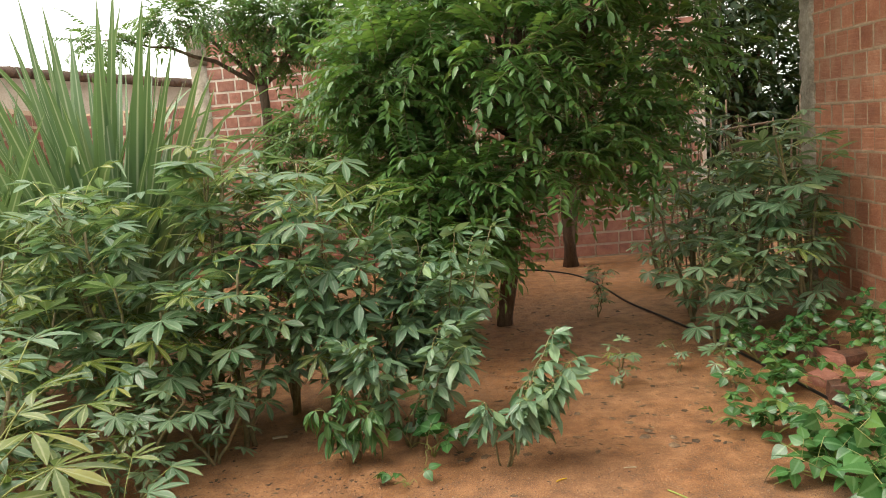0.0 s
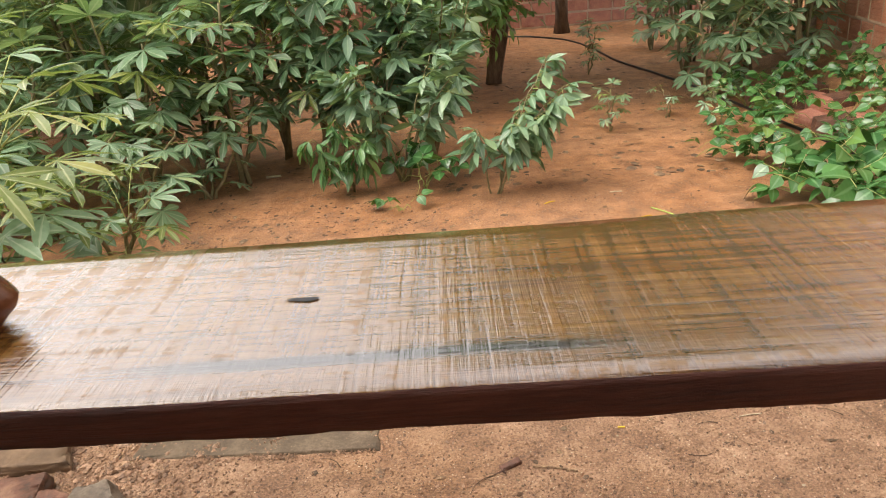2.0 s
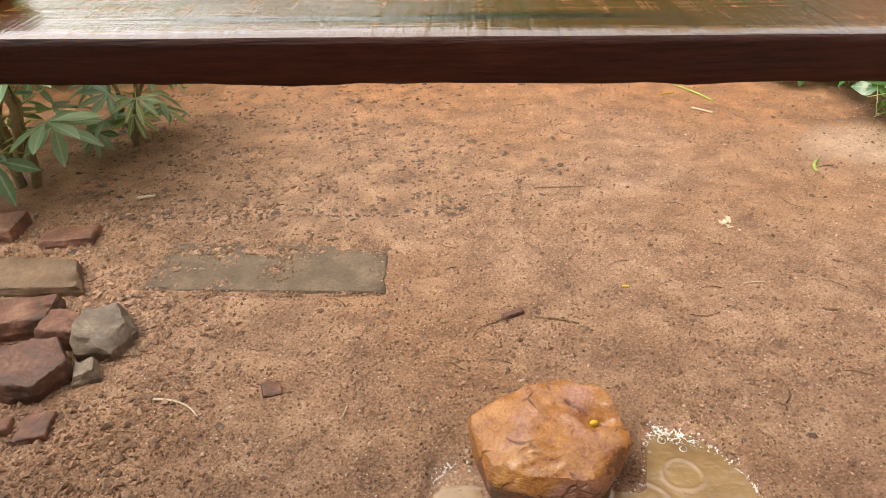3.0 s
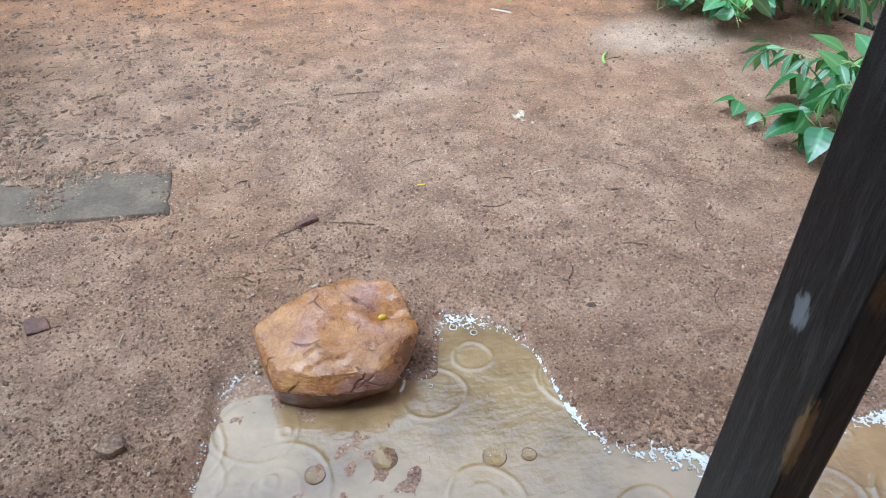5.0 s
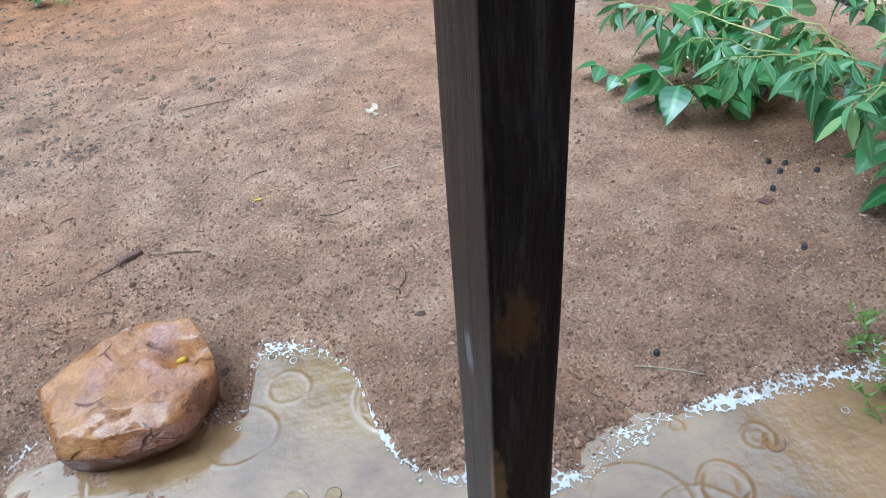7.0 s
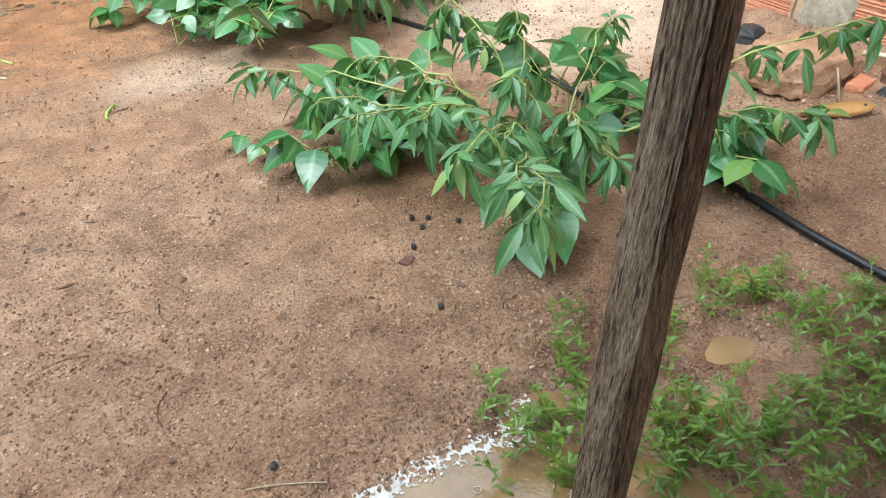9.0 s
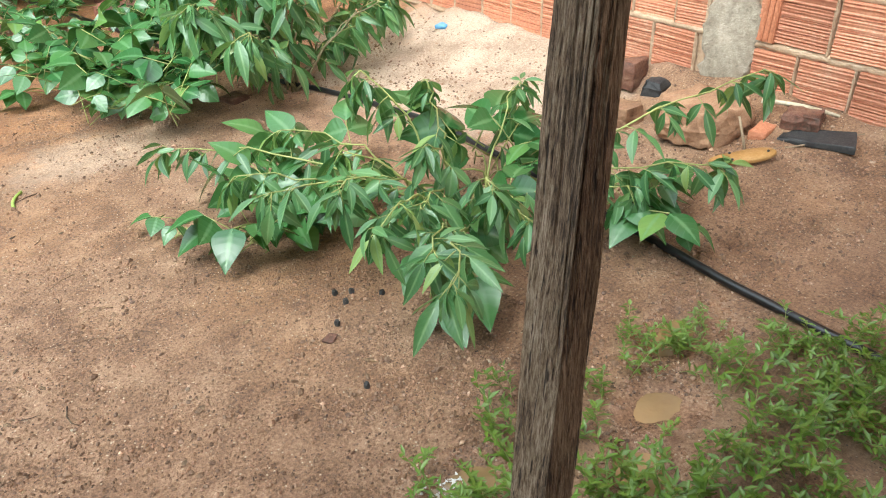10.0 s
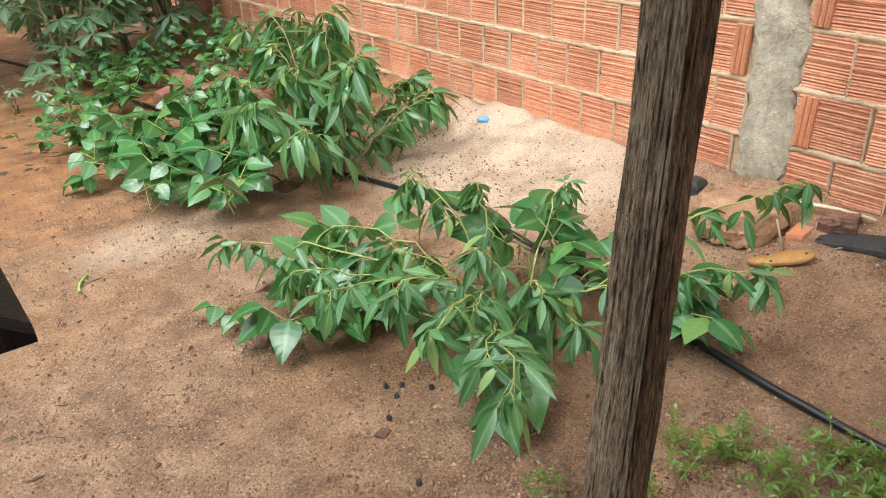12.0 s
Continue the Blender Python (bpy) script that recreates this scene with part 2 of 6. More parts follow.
EARTH = ground_material()
WATER = water_material()
PLANK = plank_material()
def clay_material():
    """Clay block: fired orange, with fine extrusion lines along it."""
    m = surface("orange_clay_block", (0.36, 0.125, 0.068), (0.55, 0.225, 0.125), (0.68, 0.40, 0.265), 4, 70, (0.5, 0.85), 0.003, spread=0.35)
    n, l = m.node_tree.nodes, m.node_tree.links
    b = n["Principled BSDF"]
    z = n.new("ShaderNodeSeparateXYZ")
    l.new(n.new("ShaderNodeTexCoord").outputs["Object"], z.inputs[0])
    lines = math_node(n, l, "SINE", math_node(n, l, "MULTIPLY", z.outputs[2], 6.283 / 0.0112))
    bump(n, l, b, math_node(n, l, "ADD", lines, math_node(n, l, "MULTIPLY", noise_node(n, l, coords(n, l), 60, 5), 2.0)), 0.8, 0.0013)
    return m


CLAY = clay_material()
CLAY_PLAIN = surface("plain_orange_clay", (0.27, 0.09, 0.045), (0.44, 0.17, 0.085), (0.56, 0.29, 0.17), 5, 90, (0.6, 0.9), 0.003, spread=0.35)
CLAY_OLD = surface("damp_brick", (0.17, 0.075, 0.052), (0.37, 0.15, 0.105), (0.50, 0.27, 0.19), 9, 80, (0.45, 0.8), 0.006, spread=0.4)
MORTAR = surface("sandy_mortar", (0.36, 0.235, 0.145), (0.52, 0.365, 0.24), (0.66, 0.51, 0.36), 7, 70, (0.8, 0.95), 0.012)
CONCRETE = surface("grey_concrete", (0.20, 0.165, 0.12), (0.34, 0.29, 0.22), (0.50, 0.44, 0.35), 6, 45, (0.75, 0.95), 0.03, contrast=0.13)
SLABSTONE = surface("mossy_concrete_slab", (0.05, 0.035, 0.022), (0.105, 0.076, 0.048), (0.19, 0.14, 0.094), 9, 90, (0.75, 0.95), 0.007)
def rock_material():
    """Wet sandstone: ochre and rose bands, dark cracks, a film of water."""
    m, n, l, b = graph("wet_ochre_sandstone")
    vec = coords(n, l, (1, 1, 1.6), False)
    big, mid, fine = noise_node(n, l, vec, 5, 3, 0.5), noise_node(n, l, vec, 18, 6, 0.7), noise_node(n, l, vec, 120, 4, 0.7)
    both = math_node(n, l, "ADD", math_node(n, l, "MULTIPLY", mid, 0.6), math_node(n, l, "MULTIPLY", fine, 0.4))
    ochre = ramp(n, l, both, [(0.36, (0.15, 0.048, 0.010)), (0.5, (0.35, 0.14, 0.028)), (0.64, (0.50, 0.25, 0.07))])
    rose = ramp(n, l, both, [(0.36, (0.17, 0.06, 0.038)), (0.5, (0.32, 0.145, 0.092)), (0.64, (0.46, 0.28, 0.21))])
    col = mix(n, l, band(n, l, big, 0.48, 0.62), ochre, rose)
    crack = n.new("ShaderNodeTexVoronoi")
    crack.feature = "DISTANCE_TO_EDGE"
    crack.inputs["Scale"].default_value = 9
    warp = n.new("ShaderNodeMixRGB")
    warp.inputs[0].default_value = 0.12
    l.new(vec, warp.inputs[1])
    l.new(n["Noise Texture"].outputs["Color"], warp.inputs[2])
    l.new(warp.outputs[0], crack.inputs["Vector"])
    line = math_node(n, l, "SUBTRACT", 1.0, band(n, l, crack.outputs["Distance"], 0.004, 0.03))
    line = math_node(n, l, "MULTIPLY", line, band(n, l, noise_node(n, l, vec, 11, 2), 0.5, 0.6))
    col = mix(n, l, math_node(n, l, "MULTIPLY", line, 0.8), col, (0.13, 0.045, 0.02))
    l.new(col, b.inputs["Base Color"])
    r = n.new("ShaderNodeMapRange")
    r.inputs[3].default_value, r.inputs[4].default_value = 0.12, 0.5
    l.new(mid, r.inputs[0])
    l.new(r.outputs[0], b.inputs["Roughness"])
    b.inputs["Coat Weight"].default_value = 0.42
    b.inputs["Coat Roughness"].default_value = 0.12
    h = math_node(n, l, "SUBTRACT", both, math_node(n, l, "MULTIPLY", line, 0.6))
    bump(n, l, b, h, 0.9, 0.011)
    return m


ROCK = rock_material()
ROCK_SIDE = surface("shade_dark_red_sandstone", (0.06, 0.022, 0.010), (0.15, 0.062, 0.028), (0.27, 0.13, 0.06), 14, 70, (0.2, 0.5), 0.006, world_space=False)
CLAY_MUD = surface("muddy_brick", (0.055, 0.03, 0.019), (0.135, 0.058, 0.036), (0.22, 0.12, 0.075), 11, 60, (0.4, 0.8), 0.012, spread=0.4, contrast=0.12)
CLAY_TAN = surface("sandy_brick", (0.07, 0.045, 0.027), (0.15, 0.093, 0.052), (0.24, 0.155, 0.09), 9, 60, (0.5, 0.85), 0.010, spread=0.2)
STONE = surface("grey_stone", (0.06, 0.045, 0.032), (0.145, 0.112, 0.08), (0.30, 0.245, 0.18), 14, 80, (0.5, 0.8), 0.006)
COBBLE = surface("wet_brown_stone", (0.08, 0.028, 0.013), (0.21, 0.08, 0.035), (0.34, 0.16, 0.08), 16, 80, (0.1, 0.35), 0.003)
def dark_post_material():
    """Wet dark timber with a pale scuff, a brown bruise and a worn arris."""
    m = surface("dark_sawn_timber", (0.004, 0.0035, 0.0035), (0.012, 0.010, 0.0095), (0.055, 0.05, 0.046), 1.0, 5, (0.26, 0.46), 0.005, (60, 60, 6), True, 0.2, 0.15)
    n, l = m.node_tree.nodes, m.node_tree.links
    b = n["Principled BSDF"]
    col = b.inputs["Base Color"].links[0].from_socket
    vec = coords(n, l)
    sep = n.new("ShaderNodeSeparateXYZ")
    l.new(vec, sep.inputs[0])
    ragged = math_node(n, l, "MULTIPLY", math_node(n, l, "SUBTRACT", noise_node(n, l, coords(n, l, (120, 120, 40)), 1.0, 4, 0.7), 0.5), 3.4)
    for at, size, paint, amount in (((0.938, 0.646, 0.60), (0.012, 0.016, 0.032), (0.36, 0.37, 0.37), 0.5), ((0.968, 0.567, 0.70), (0.022, 0.012, 0.045), (0.10, 0.055, 0.022), 0.8), ((0.938, 0.568, 0.45), (0.012, 0.014, 0.075), (0.26, 0.15, 0.06), 0.7)):
        total = ragged
        for k in range(3):
            q = math_node(n, l, "DIVIDE", math_node(n, l, "SUBTRACT", sep.outputs[k], at[k]), size[k])
            total = math_node(n, l, "ADD", total, math_node(n, l, "MULTIPLY", q, q))
        spot = math_node(n, l, "SUBTRACT", 1.0, band(n, l, total, 0.3, 1.3))
        col = mix(n, l, math_node(n, l, "MULTIPLY", spot, amount), col, paint)
    l.new(col, b.inputs["Base Color"])
    b.inputs["Specular IOR Level"].default_value = 0.22
    return m


def old_post_material():
    """Weathered timber: silver-grey fibres, deep dark checks, browner and darker where it faces -y."""
    m, n, l, b = graph("weathered_timber")
    wide = noise_node(n, l, coords(n, l, (14, 14, 3), False), 1.0, 3)
    fibre = noise_node(n, l, coords(n, l, (260, 260, 20), False), 1.0, 6, 0.75)
    check = noise_node(n, l, coords(n, l, (170, 170, 5), False), 1.0, 3, 0.55)
    both = math_node(n, l, "ADD", math_node(n, l, "MULTIPLY", fibre, 0.72), math_node(n, l, "MULTIPLY", wide, 0.28))
    grey = ramp(n, l, both, [(0.40, (0.06, 0.038, 0.024)), (0.47, (0.20, 0.13, 0.078)), (0.53, (0.34, 0.245, 0.155)), (0.62, (0.57, 0.455, 0.33))])
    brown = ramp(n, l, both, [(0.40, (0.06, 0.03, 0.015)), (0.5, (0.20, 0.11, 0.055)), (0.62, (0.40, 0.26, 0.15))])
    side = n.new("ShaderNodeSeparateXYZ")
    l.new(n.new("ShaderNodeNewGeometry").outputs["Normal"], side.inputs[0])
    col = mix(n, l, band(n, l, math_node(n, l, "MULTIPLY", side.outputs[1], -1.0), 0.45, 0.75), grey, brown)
    split = math_node(n, l, "SUBTRACT", 1.0, band(n, l, check, 0.33, 0.41))
    col = mix(n, l, math_node(n, l, "MULTIPLY", split, 0.9), col, (0.028, 0.016, 0.010))
    l.new(col, b.inputs["Base Color"])
    b.inputs["Roughness"].default_value = 0.85
    bump(n, l, b, math_node(n, l, "SUBTRACT", both, math_node(n, l, "MULTIPLY", split, 0.6)), 1.0, 0.02)
    return m


POST_DARK = dark_post_material()
POST_OLD = old_post_material()
BARK = surface("tree_bark", (0.05, 0.032, 0.02), (0.125, 0.08, 0.05), (0.22, 0.16, 0.11), 1.5, 8, (0.8, 0.95), 0.012, (12, 12, 3))
STEM = surface("green_brown_stem", (0.10, 0.085, 0.04), (0.20, 0.17, 0.085), (0.30, 0.27, 0.15), 20, 90, (0.6, 0.85), 0.002)
PETIOLE = surface("pale_green_petiole", (0.17, 0.20, 0.06), (0.30, 0.33, 0.10), (0.40, 0.42, 0.16), 20, 90, (0.45, 0.7), 0.001)
HOSE = surface("black_rubber_hose", (0.006, 0.006, 0.007), (0.012, 0.012, 0.013), (0.03, 0.03, 0.03), 12, 80, (0.22, 0.45), 0.001)
TILE_DARK = surface("sooty_roof_tile", (0.012, 0.012, 0.013), (0.03, 0.03, 0.031), (0.07, 0.065, 0.06), 12, 80, (0.4, 0.7), 0.004)
STICKS = surface("grey_brown_sticks", (0.06, 0.04, 0.026), (0.15, 0.10, 0.065), (0.25, 0.18, 0.125), 1.5, 9, (0.8, 0.95), 0.006, (30, 30, 4))
PLASTER = surface("stained_plaster", (0.42, 0.33, 0.25), (0.58, 0.49, 0.40), (0.68, 0.61, 0.53), 2, 30, (0.8, 0.95), 0.004)
ROOF = surface("old_roof_tiles", (0.07, 0.05, 0.04), (0.15, 0.10, 0.075), (0.24, 0.16, 0.11), 4, 40, (0.7, 0.95), 0.006)
TIMBER = surface("brown_rafters", (0.05, 0.03, 0.018), (0.11, 0.07, 0.04), (0.18, 0.12, 0.07), 2, 12, (0.7, 0.9), 0.004)
DRY = surface("dry_plant_litter", (0.05, 0.03, 0.02), (0.15, 0.09, 0.05), (0.36, 0.26, 0.15), 30, 120, (0.7, 0.9), 0.001, spread=1.2, island=True)
DRY_DARK = surface("rotting_leaf_litter", (0.035, 0.02, 0.012), (0.085, 0.05, 0.03), (0.18, 0.115, 0.068), 30, 120, (0.6, 0.9), 0.001, spread=0.8, island=True)
SOIL = surface("sandy_soil_lump", (0.15, 0.078, 0.042), (0.29, 0.16, 0.088), (0.42, 0.26, 0.155), 12, 90, (0.7, 0.95), 0.012)
SOIL_CRUMB = surface("damp_soil_crumb", (0.12, 0.068, 0.042), (0.25, 0.15, 0.092), (0.40, 0.265, 0.165), 30, 150, (0.5, 0.85), 0.001, spread=0.8, island=True)
DRYWOOD = surface("dry_twig", (0.18, 0.12, 0.07), (0.30, 0.22, 0.14), (0.42, 0.33, 0.22), 3, 20, (0.7, 0.9), 0.002, (20, 20, 6))
EDGE = surface("shade_dark_plank_edge", (0.065, 0.020, 0.012), (0.14, 0.042, 0.024), (0.22, 0.075, 0.045), 1.0, 4, (0.45, 0.75), 0.004, (6, 90, 90))
PALE = surface("bleached_litter", (0.28, 0.22, 0.14), (0.45, 0.38, 0.26), (0.62, 0.55, 0.42), 40, 150, (0.6, 0.8), 0.001)
GRAVEL = surface("mixed_gravel", (0.10, 0.055, 0.035), (0.28, 0.16, 0.10), (0.52, 0.40, 0.29), 25, 120, (0.4, 0.8), 0.001, spread=1.15, island=True)
FOAM = surface("dirty_white_foam", (0.40, 0.36, 0.30), (0.62, 0.60, 0.55), (0.80, 0.79, 0.76), 30, 150, (0.15, 0.4), 0.001)
YELLOW = surface("yellow_petal", (0.40, 0.24, 0.01), (0.58, 0.38, 0.02), (0.70, 0.50, 0.05), 40, 150, (0.4, 0.7), 0.001)
SANDAL = surface("ochre_rubber_sole", (0.25, 0.12, 0.03), (0.40, 0.21, 0.06), (0.52, 0.31, 0.12), 12, 90, (0.5, 0.75), 0.001)
POD = surface("green_bean_pod", (0.16, 0.25, 0.04), (0.30, 0.42, 0.09), (0.42, 0.52, 0.16), 40, 150, (0.4, 0.6), 0.001)
BLUE = surface("blue_plastic", (0.08, 0.22, 0.42), (0.12, 0.32, 0.55), (0.2, 0.42, 0.62), 20, 90, (0.3, 0.5), 0.001)

CASSAVA = leaf_material("cassava_leaf", (0.085, 0.19, 0.09), (0.30, 0.45, 0.28), (0.32, 0.42, 0.18), (0.46, 0.56, 0.38), 0.3, 6, 0.38)
CASSAVA_PALE = leaf_material("young_cassava_leaf", (0.105, 0.16, 0.042), (0.235, 0.29, 0.08), (0.35, 0.34, 0.075), (0.52, 0.55, 0.26), 0.27, 6)
PEA = leaf_material("pigeon_pea_leaf", (0.032, 0.12, 0.04), (0.15, 0.32, 0.115), (0.30, 0.43, 0.12), (0.26, 0.42, 0.18), 0.32, 11)
PEA_GREY = leaf_material("grey_green_pea_leaf", (0.08, 0.18, 0.095), (0.25, 0.385, 0.235), (0.34, 0.46, 0.22), (0.32, 0.46, 0.28), 0.36, 11)
BEAN = leaf_material("bean_leaf", (0.024, 0.105, 0.03), (0.095, 0.245, 0.068), (0.19, 0.33, 0.08), (0.17, 0.33, 0.14), 0.27, 6, 0.2)
TREE = leaf_material("tree_leaf", (0.05, 0.145, 0.042), (0.145, 0.29, 0.07), (0.33, 0.49, 0.09), (0.14, 0.26, 0.07), 0.36, 7, 0.38, True)
# near-black greens: the deep shade among the far trees is in the colour
FAR_LEAF = leaf_material("shaded_far_leaf", (0.010, 0.030, 0.012), (0.025, 0.062, 0.022), (0.04, 0.09, 0.03), (0.04, 0.08, 0.03), 0.55, 7)
CANE = leaf_material("cane_blade", (0.11, 0.20, 0.10), (0.23, 0.35, 0.18), (0.42, 0.45, 0.24), (0.58, 0.62, 0.44), 0.42, 0.0, midrib=0.8)
WEED = leaf_material("weed_leaf", (0.055, 0.125, 0.014), (0.20, 0.32, 0.032), (0.38, 0.46, 0.07), (0.18, 0.32, 0.06), 0.36, 0.0, 0.16)


# ---- building blocks ----
class Shape:
    """Vertices, faces, leaf coordinates and material slots of one mesh."""

    def __init__(self):
        self.v, self.f, self.uv, self.slot = [], [], [], []

    def add(self, verts, faces, uvs=None, slot=0):
        k = len(self.v)
        self.v += [tuple(p) for p in verts]
        self.f += [tuple(i + k for i in q) for q in faces]
        self.uv += uvs or [(0.5, 0.5)] * len(verts)
        self.slot += [slot] * len(faces)
        return self

    def mesh(self, name, *mats, smooth=True):
        me = bpy.data.meshes.new(name)
        me.from_pydata(self.v, [], self.f)
        lay = me.uv_layers.new(name="UVMap")
        vi = np.empty(len(me.loops), dtype=np.int32)
        me.loops.foreach_get("vertex_index", vi)
        lay.data.foreach_set("uv", np.array(self.uv, dtype=np.float32)[vi].ravel())
        me.polygons.foreach_set("material_index", np.array(self.slot, dtype=np.int32))
        me.polygons.foreach_set("use_smooth", [smooth] * len(self.f))
        for m in mats:
            me.materials.append(m)
        me.update()
        return me


def part(name, me, parent, m=None, label="", kind=""):
    ob = new(name, me)
    ob.parent = parent
    if m is not None:
        ob.matrix_basis = m
    return tagged(ob, label, "", "", kind)


def thing(name, me, m, label, category, group="", kind=""):
    ob = new(name, me)
    ob.matrix_basis = m
    return tagged(ob, label, category, group, kind)


def merged(shapes, placed):
    """One Shape out of (index of shape, matrix) pairs."""
    out = Shape()
    arrays = [np.array(s.v) for s in shapes]
    for i, m in placed:
        a = np.array(m)
        out.add((arrays[i] @ a[:3, :3].T + a[:3, 3]).tolist(), shapes[i].f, shapes[i].uv)
        out.slot[-len(shapes[i].f):] = shapes[i].slot
    return out


def tube(s, pts, r0, r1, sides=6, slot=0, wobble=0.0, seed=0):
    pts = [Vector(p) for p in pts]
    rings = []
    n = len(pts)
    for i, p in enumerate(pts):
        d = (pts[min(i + 1, n - 1)] - pts[max(i - 1, 0)]).normalized()
        q = d.to_track_quat("Z", "Y")
        r = r0 + (r1 - r0) * i / (n - 1)
        for k in range(sides):
            a = 6.2832 * k / sides
            rr = r * (1 + wobble * noise.noise((p.x * 3 + math.cos(a) * 2 + seed, p.y * 3 + math.sin(a) * 2, p.z * 2.5)))
            rings.append(p + q @ Vector((rr * math.cos(a), rr * math.sin(a), 0)))
    faces = [(i * sides + k, i * sides + (k + 1) % sides, (i + 1) * sides + (k + 1) % sides, (i + 1) * sides + k) for i in range(n - 1) for k in range(sides)]
    faces += [tuple(range(sides))[::-1], tuple(range((n - 1) * sides, n * sides))]
    return s.add(rings, faces, None, slot)


def arc(a, b, sag=0.0, n=7, wob=0.0, rng=None):
    """Points from a to b that bow upwards (sag > 0) or down on the way."""
    a, b = Vector(a), Vector(b)
    out = []
    for i in range(n):
        s = i / (n - 1)
        p = a.lerp(b, s) + Vector((0, 0, sag * 4 * s * (1 - s)))
        if rng and 0 < i < n - 1:
            p += Vector((rng.uniform(-wob, wob), rng.uniform(-wob, wob), rng.uniform(-wob, wob)))
        out.append(p)
    return out


def lobe(s, ang, length, width, origin=(0, 0, 0), n=4, fold=0.25, droop=0.3, widest=0.45, pitch=0.0, roll=0.0, tilt=0.0):
    """One folded, drooping blade from the origin, turned by ang about z."""
    p = math.log(0.5) / math.log(widest)
    m = Matrix.Translation(origin) @ Matrix.Rotation(tilt, 4, "X") @ Matrix.Rotation(ang, 4, "Z") @ Matrix.Rotation(pitch, 4, "X") @ Matrix.Rotation(roll, 4, "Y")
    verts, uvs, faces = [], [], []
    for i in range(n + 1):
        t = i / n
        w = width / 2 * max(math.sin(math.pi * min(t, 0.999) ** p), 0.05 * (1 - t)) if i < n else 0.0008
        for u in (-1, 0, 1):
            verts.append(m @ Vector((u * w, length * t, abs(u) * w * fold - droop * length * t * t)))
            uvs.append((0.5 + u / 2, t))
    for i in range(n):
        k = 3 * i
        faces += [(k, k + 1, k + 4, k + 3), (k + 1, k + 2, k + 5, k + 4)]
    return s.add(verts, faces, uvs)


def box(s, lo, hi, slot=0):
    (a, b, c), (d, e, f) = lo, hi
    v = [(x, y, z) for z in (c, f) for y in (b, e) for x in (a, d)]
    return s.add(v, [(0, 2, 3, 1), (4, 5, 7, 6), (0, 1, 5, 4), (2, 6, 7, 3), (0, 4, 6, 2), (1, 3, 7, 5)], None, slot)


def hull_stone(name, ring, height, mat, seed=0, inset=0.82, tilt=(0, 0), rounding=0.012, rough=0.006, under=0.93, cuts=2):
    """A stone or broken brick: the hull of a plan outline and a smaller, tilted top, bevelled, cut fine and roughened."""
    rng = random.Random(seed)
    cx, cy = sum(p[0] for p in ring) / len(ring), sum(p[1] for p in ring) / len(ring)
    pts = []
    for x, y in ring:
        dx, dy = x - cx, y - cy
        pts += [(dx * under, dy * under, -0.01), (dx, dy, height * 0.45)]
        pts.append((dx * inset, dy * inset, height * (1 + rng.uniform(-0.08, 0.08)) + tilt[0] * dx + tilt[1] * dy))
    return hull_mesh(name, pts, mat, seed, rounding, rough, cuts), (cx, cy)


def hull_mesh(name, pts, mat, seed=0, rounding=0.006, rough=0.006, cuts=3):
    bm = bmesh.new()
    for p in pts:
        bm.verts.new(p)
    bmesh.ops.convex_hull(bm, input=bm.verts)
    bmesh.ops.dissolve_limit(bm, angle_limit=0.12, verts=bm.verts, edges=bm.edges)
    span = min(max(p[i] for p in pts) - min(p[i] for p in pts) for i in range(3))
    rounding, rough = min(rounding, span * 0.14), min(rough, span * 0.2)
    if rounding:
        bmesh.ops.bevel(bm, geom=bm.edges[:] + bm.verts[:], offset=rounding, segments=2, profile=0.6, affect="EDGES")
    bmesh.ops.triangulate(bm, faces=bm.faces)
    for _ in range(cuts):
        long = [e for e in bm.edges if e.calc_length() > 0.02]
        bmesh.ops.subdivide_edges(bm, edges=long, cuts=1)
        bmesh.ops.triangulate(bm, faces=bm.faces)
    bm.normal_update()
    for v in bm.verts:
        q = v.co * 14 + Vector((seed * 3.1, 0, 0))
        v.co += v.normal * rough * (noise.noise(q) + 0.5 * noise.noise(q * 3) + 0.3 * noise.noise(q * 8))
    me = bpy.data.meshes.new(name)
    bm.to_mesh(me)
    bm.free()
    me.materials.append(mat)
    me.polygons.foreach_set("use_smooth", [True] * len(me.polygons))
    return me


# ---- the ground, one sheet, and the puddle under the eaves ----
SHORE_X = (-0.35, -0.1, 0.03, 0.08, 0.105, 0.16, 0.22, 0.3, 0.5, 0.54, 0.585, 0.605, 0.64, 0.70, 0.76, 0.82, 0.835, 0.845, 0.885, 0.96, 1.08, 1.18, 1.33, 1.5, 1.64, 1.8, 1.95, 2.1)
SHORE_Y = (0.45, 0.6, 0.85, 1.06, 1.22, 1.27, 1.26, 1.25, 1.24, 1.21, 1.21, 1.33, 1.385, 1.375, 1.33, 1.26, 1.14, 1.05, 0.96, 0.92, 0.86, 0.85, 0.905, 0.91, 0.9, 0.88, 0.78, 0.55)
POOLS = ((2.58, 0.885, 0.075, 0.04), (2.36, 0.77, 0.06, 0.042), (2.20, 0.69, 0.06, 0.045), (1.93, 0.89, 0.06, 0.035))


def puddle(x, y):
    """How far (m) a place lies inside the standing water; negative on dry ground."""
    wob = 0.022 * noise.noise((x * 9, y * 9, 5)) + 0.012 * noise.noise((x * 28, y * 28, 2))
    d = min(float(np.interp(x, SHORE_X, SHORE_Y)) - y, (y - 0.35) * 2, (x + 0.35), (2.15 - x)) + wob
    for px, py, rx, ry in POOLS:
        d = max(d, (1 - math.hypot((x - px) / rx, (y - py) / ry)) * ry + wob)
    return d


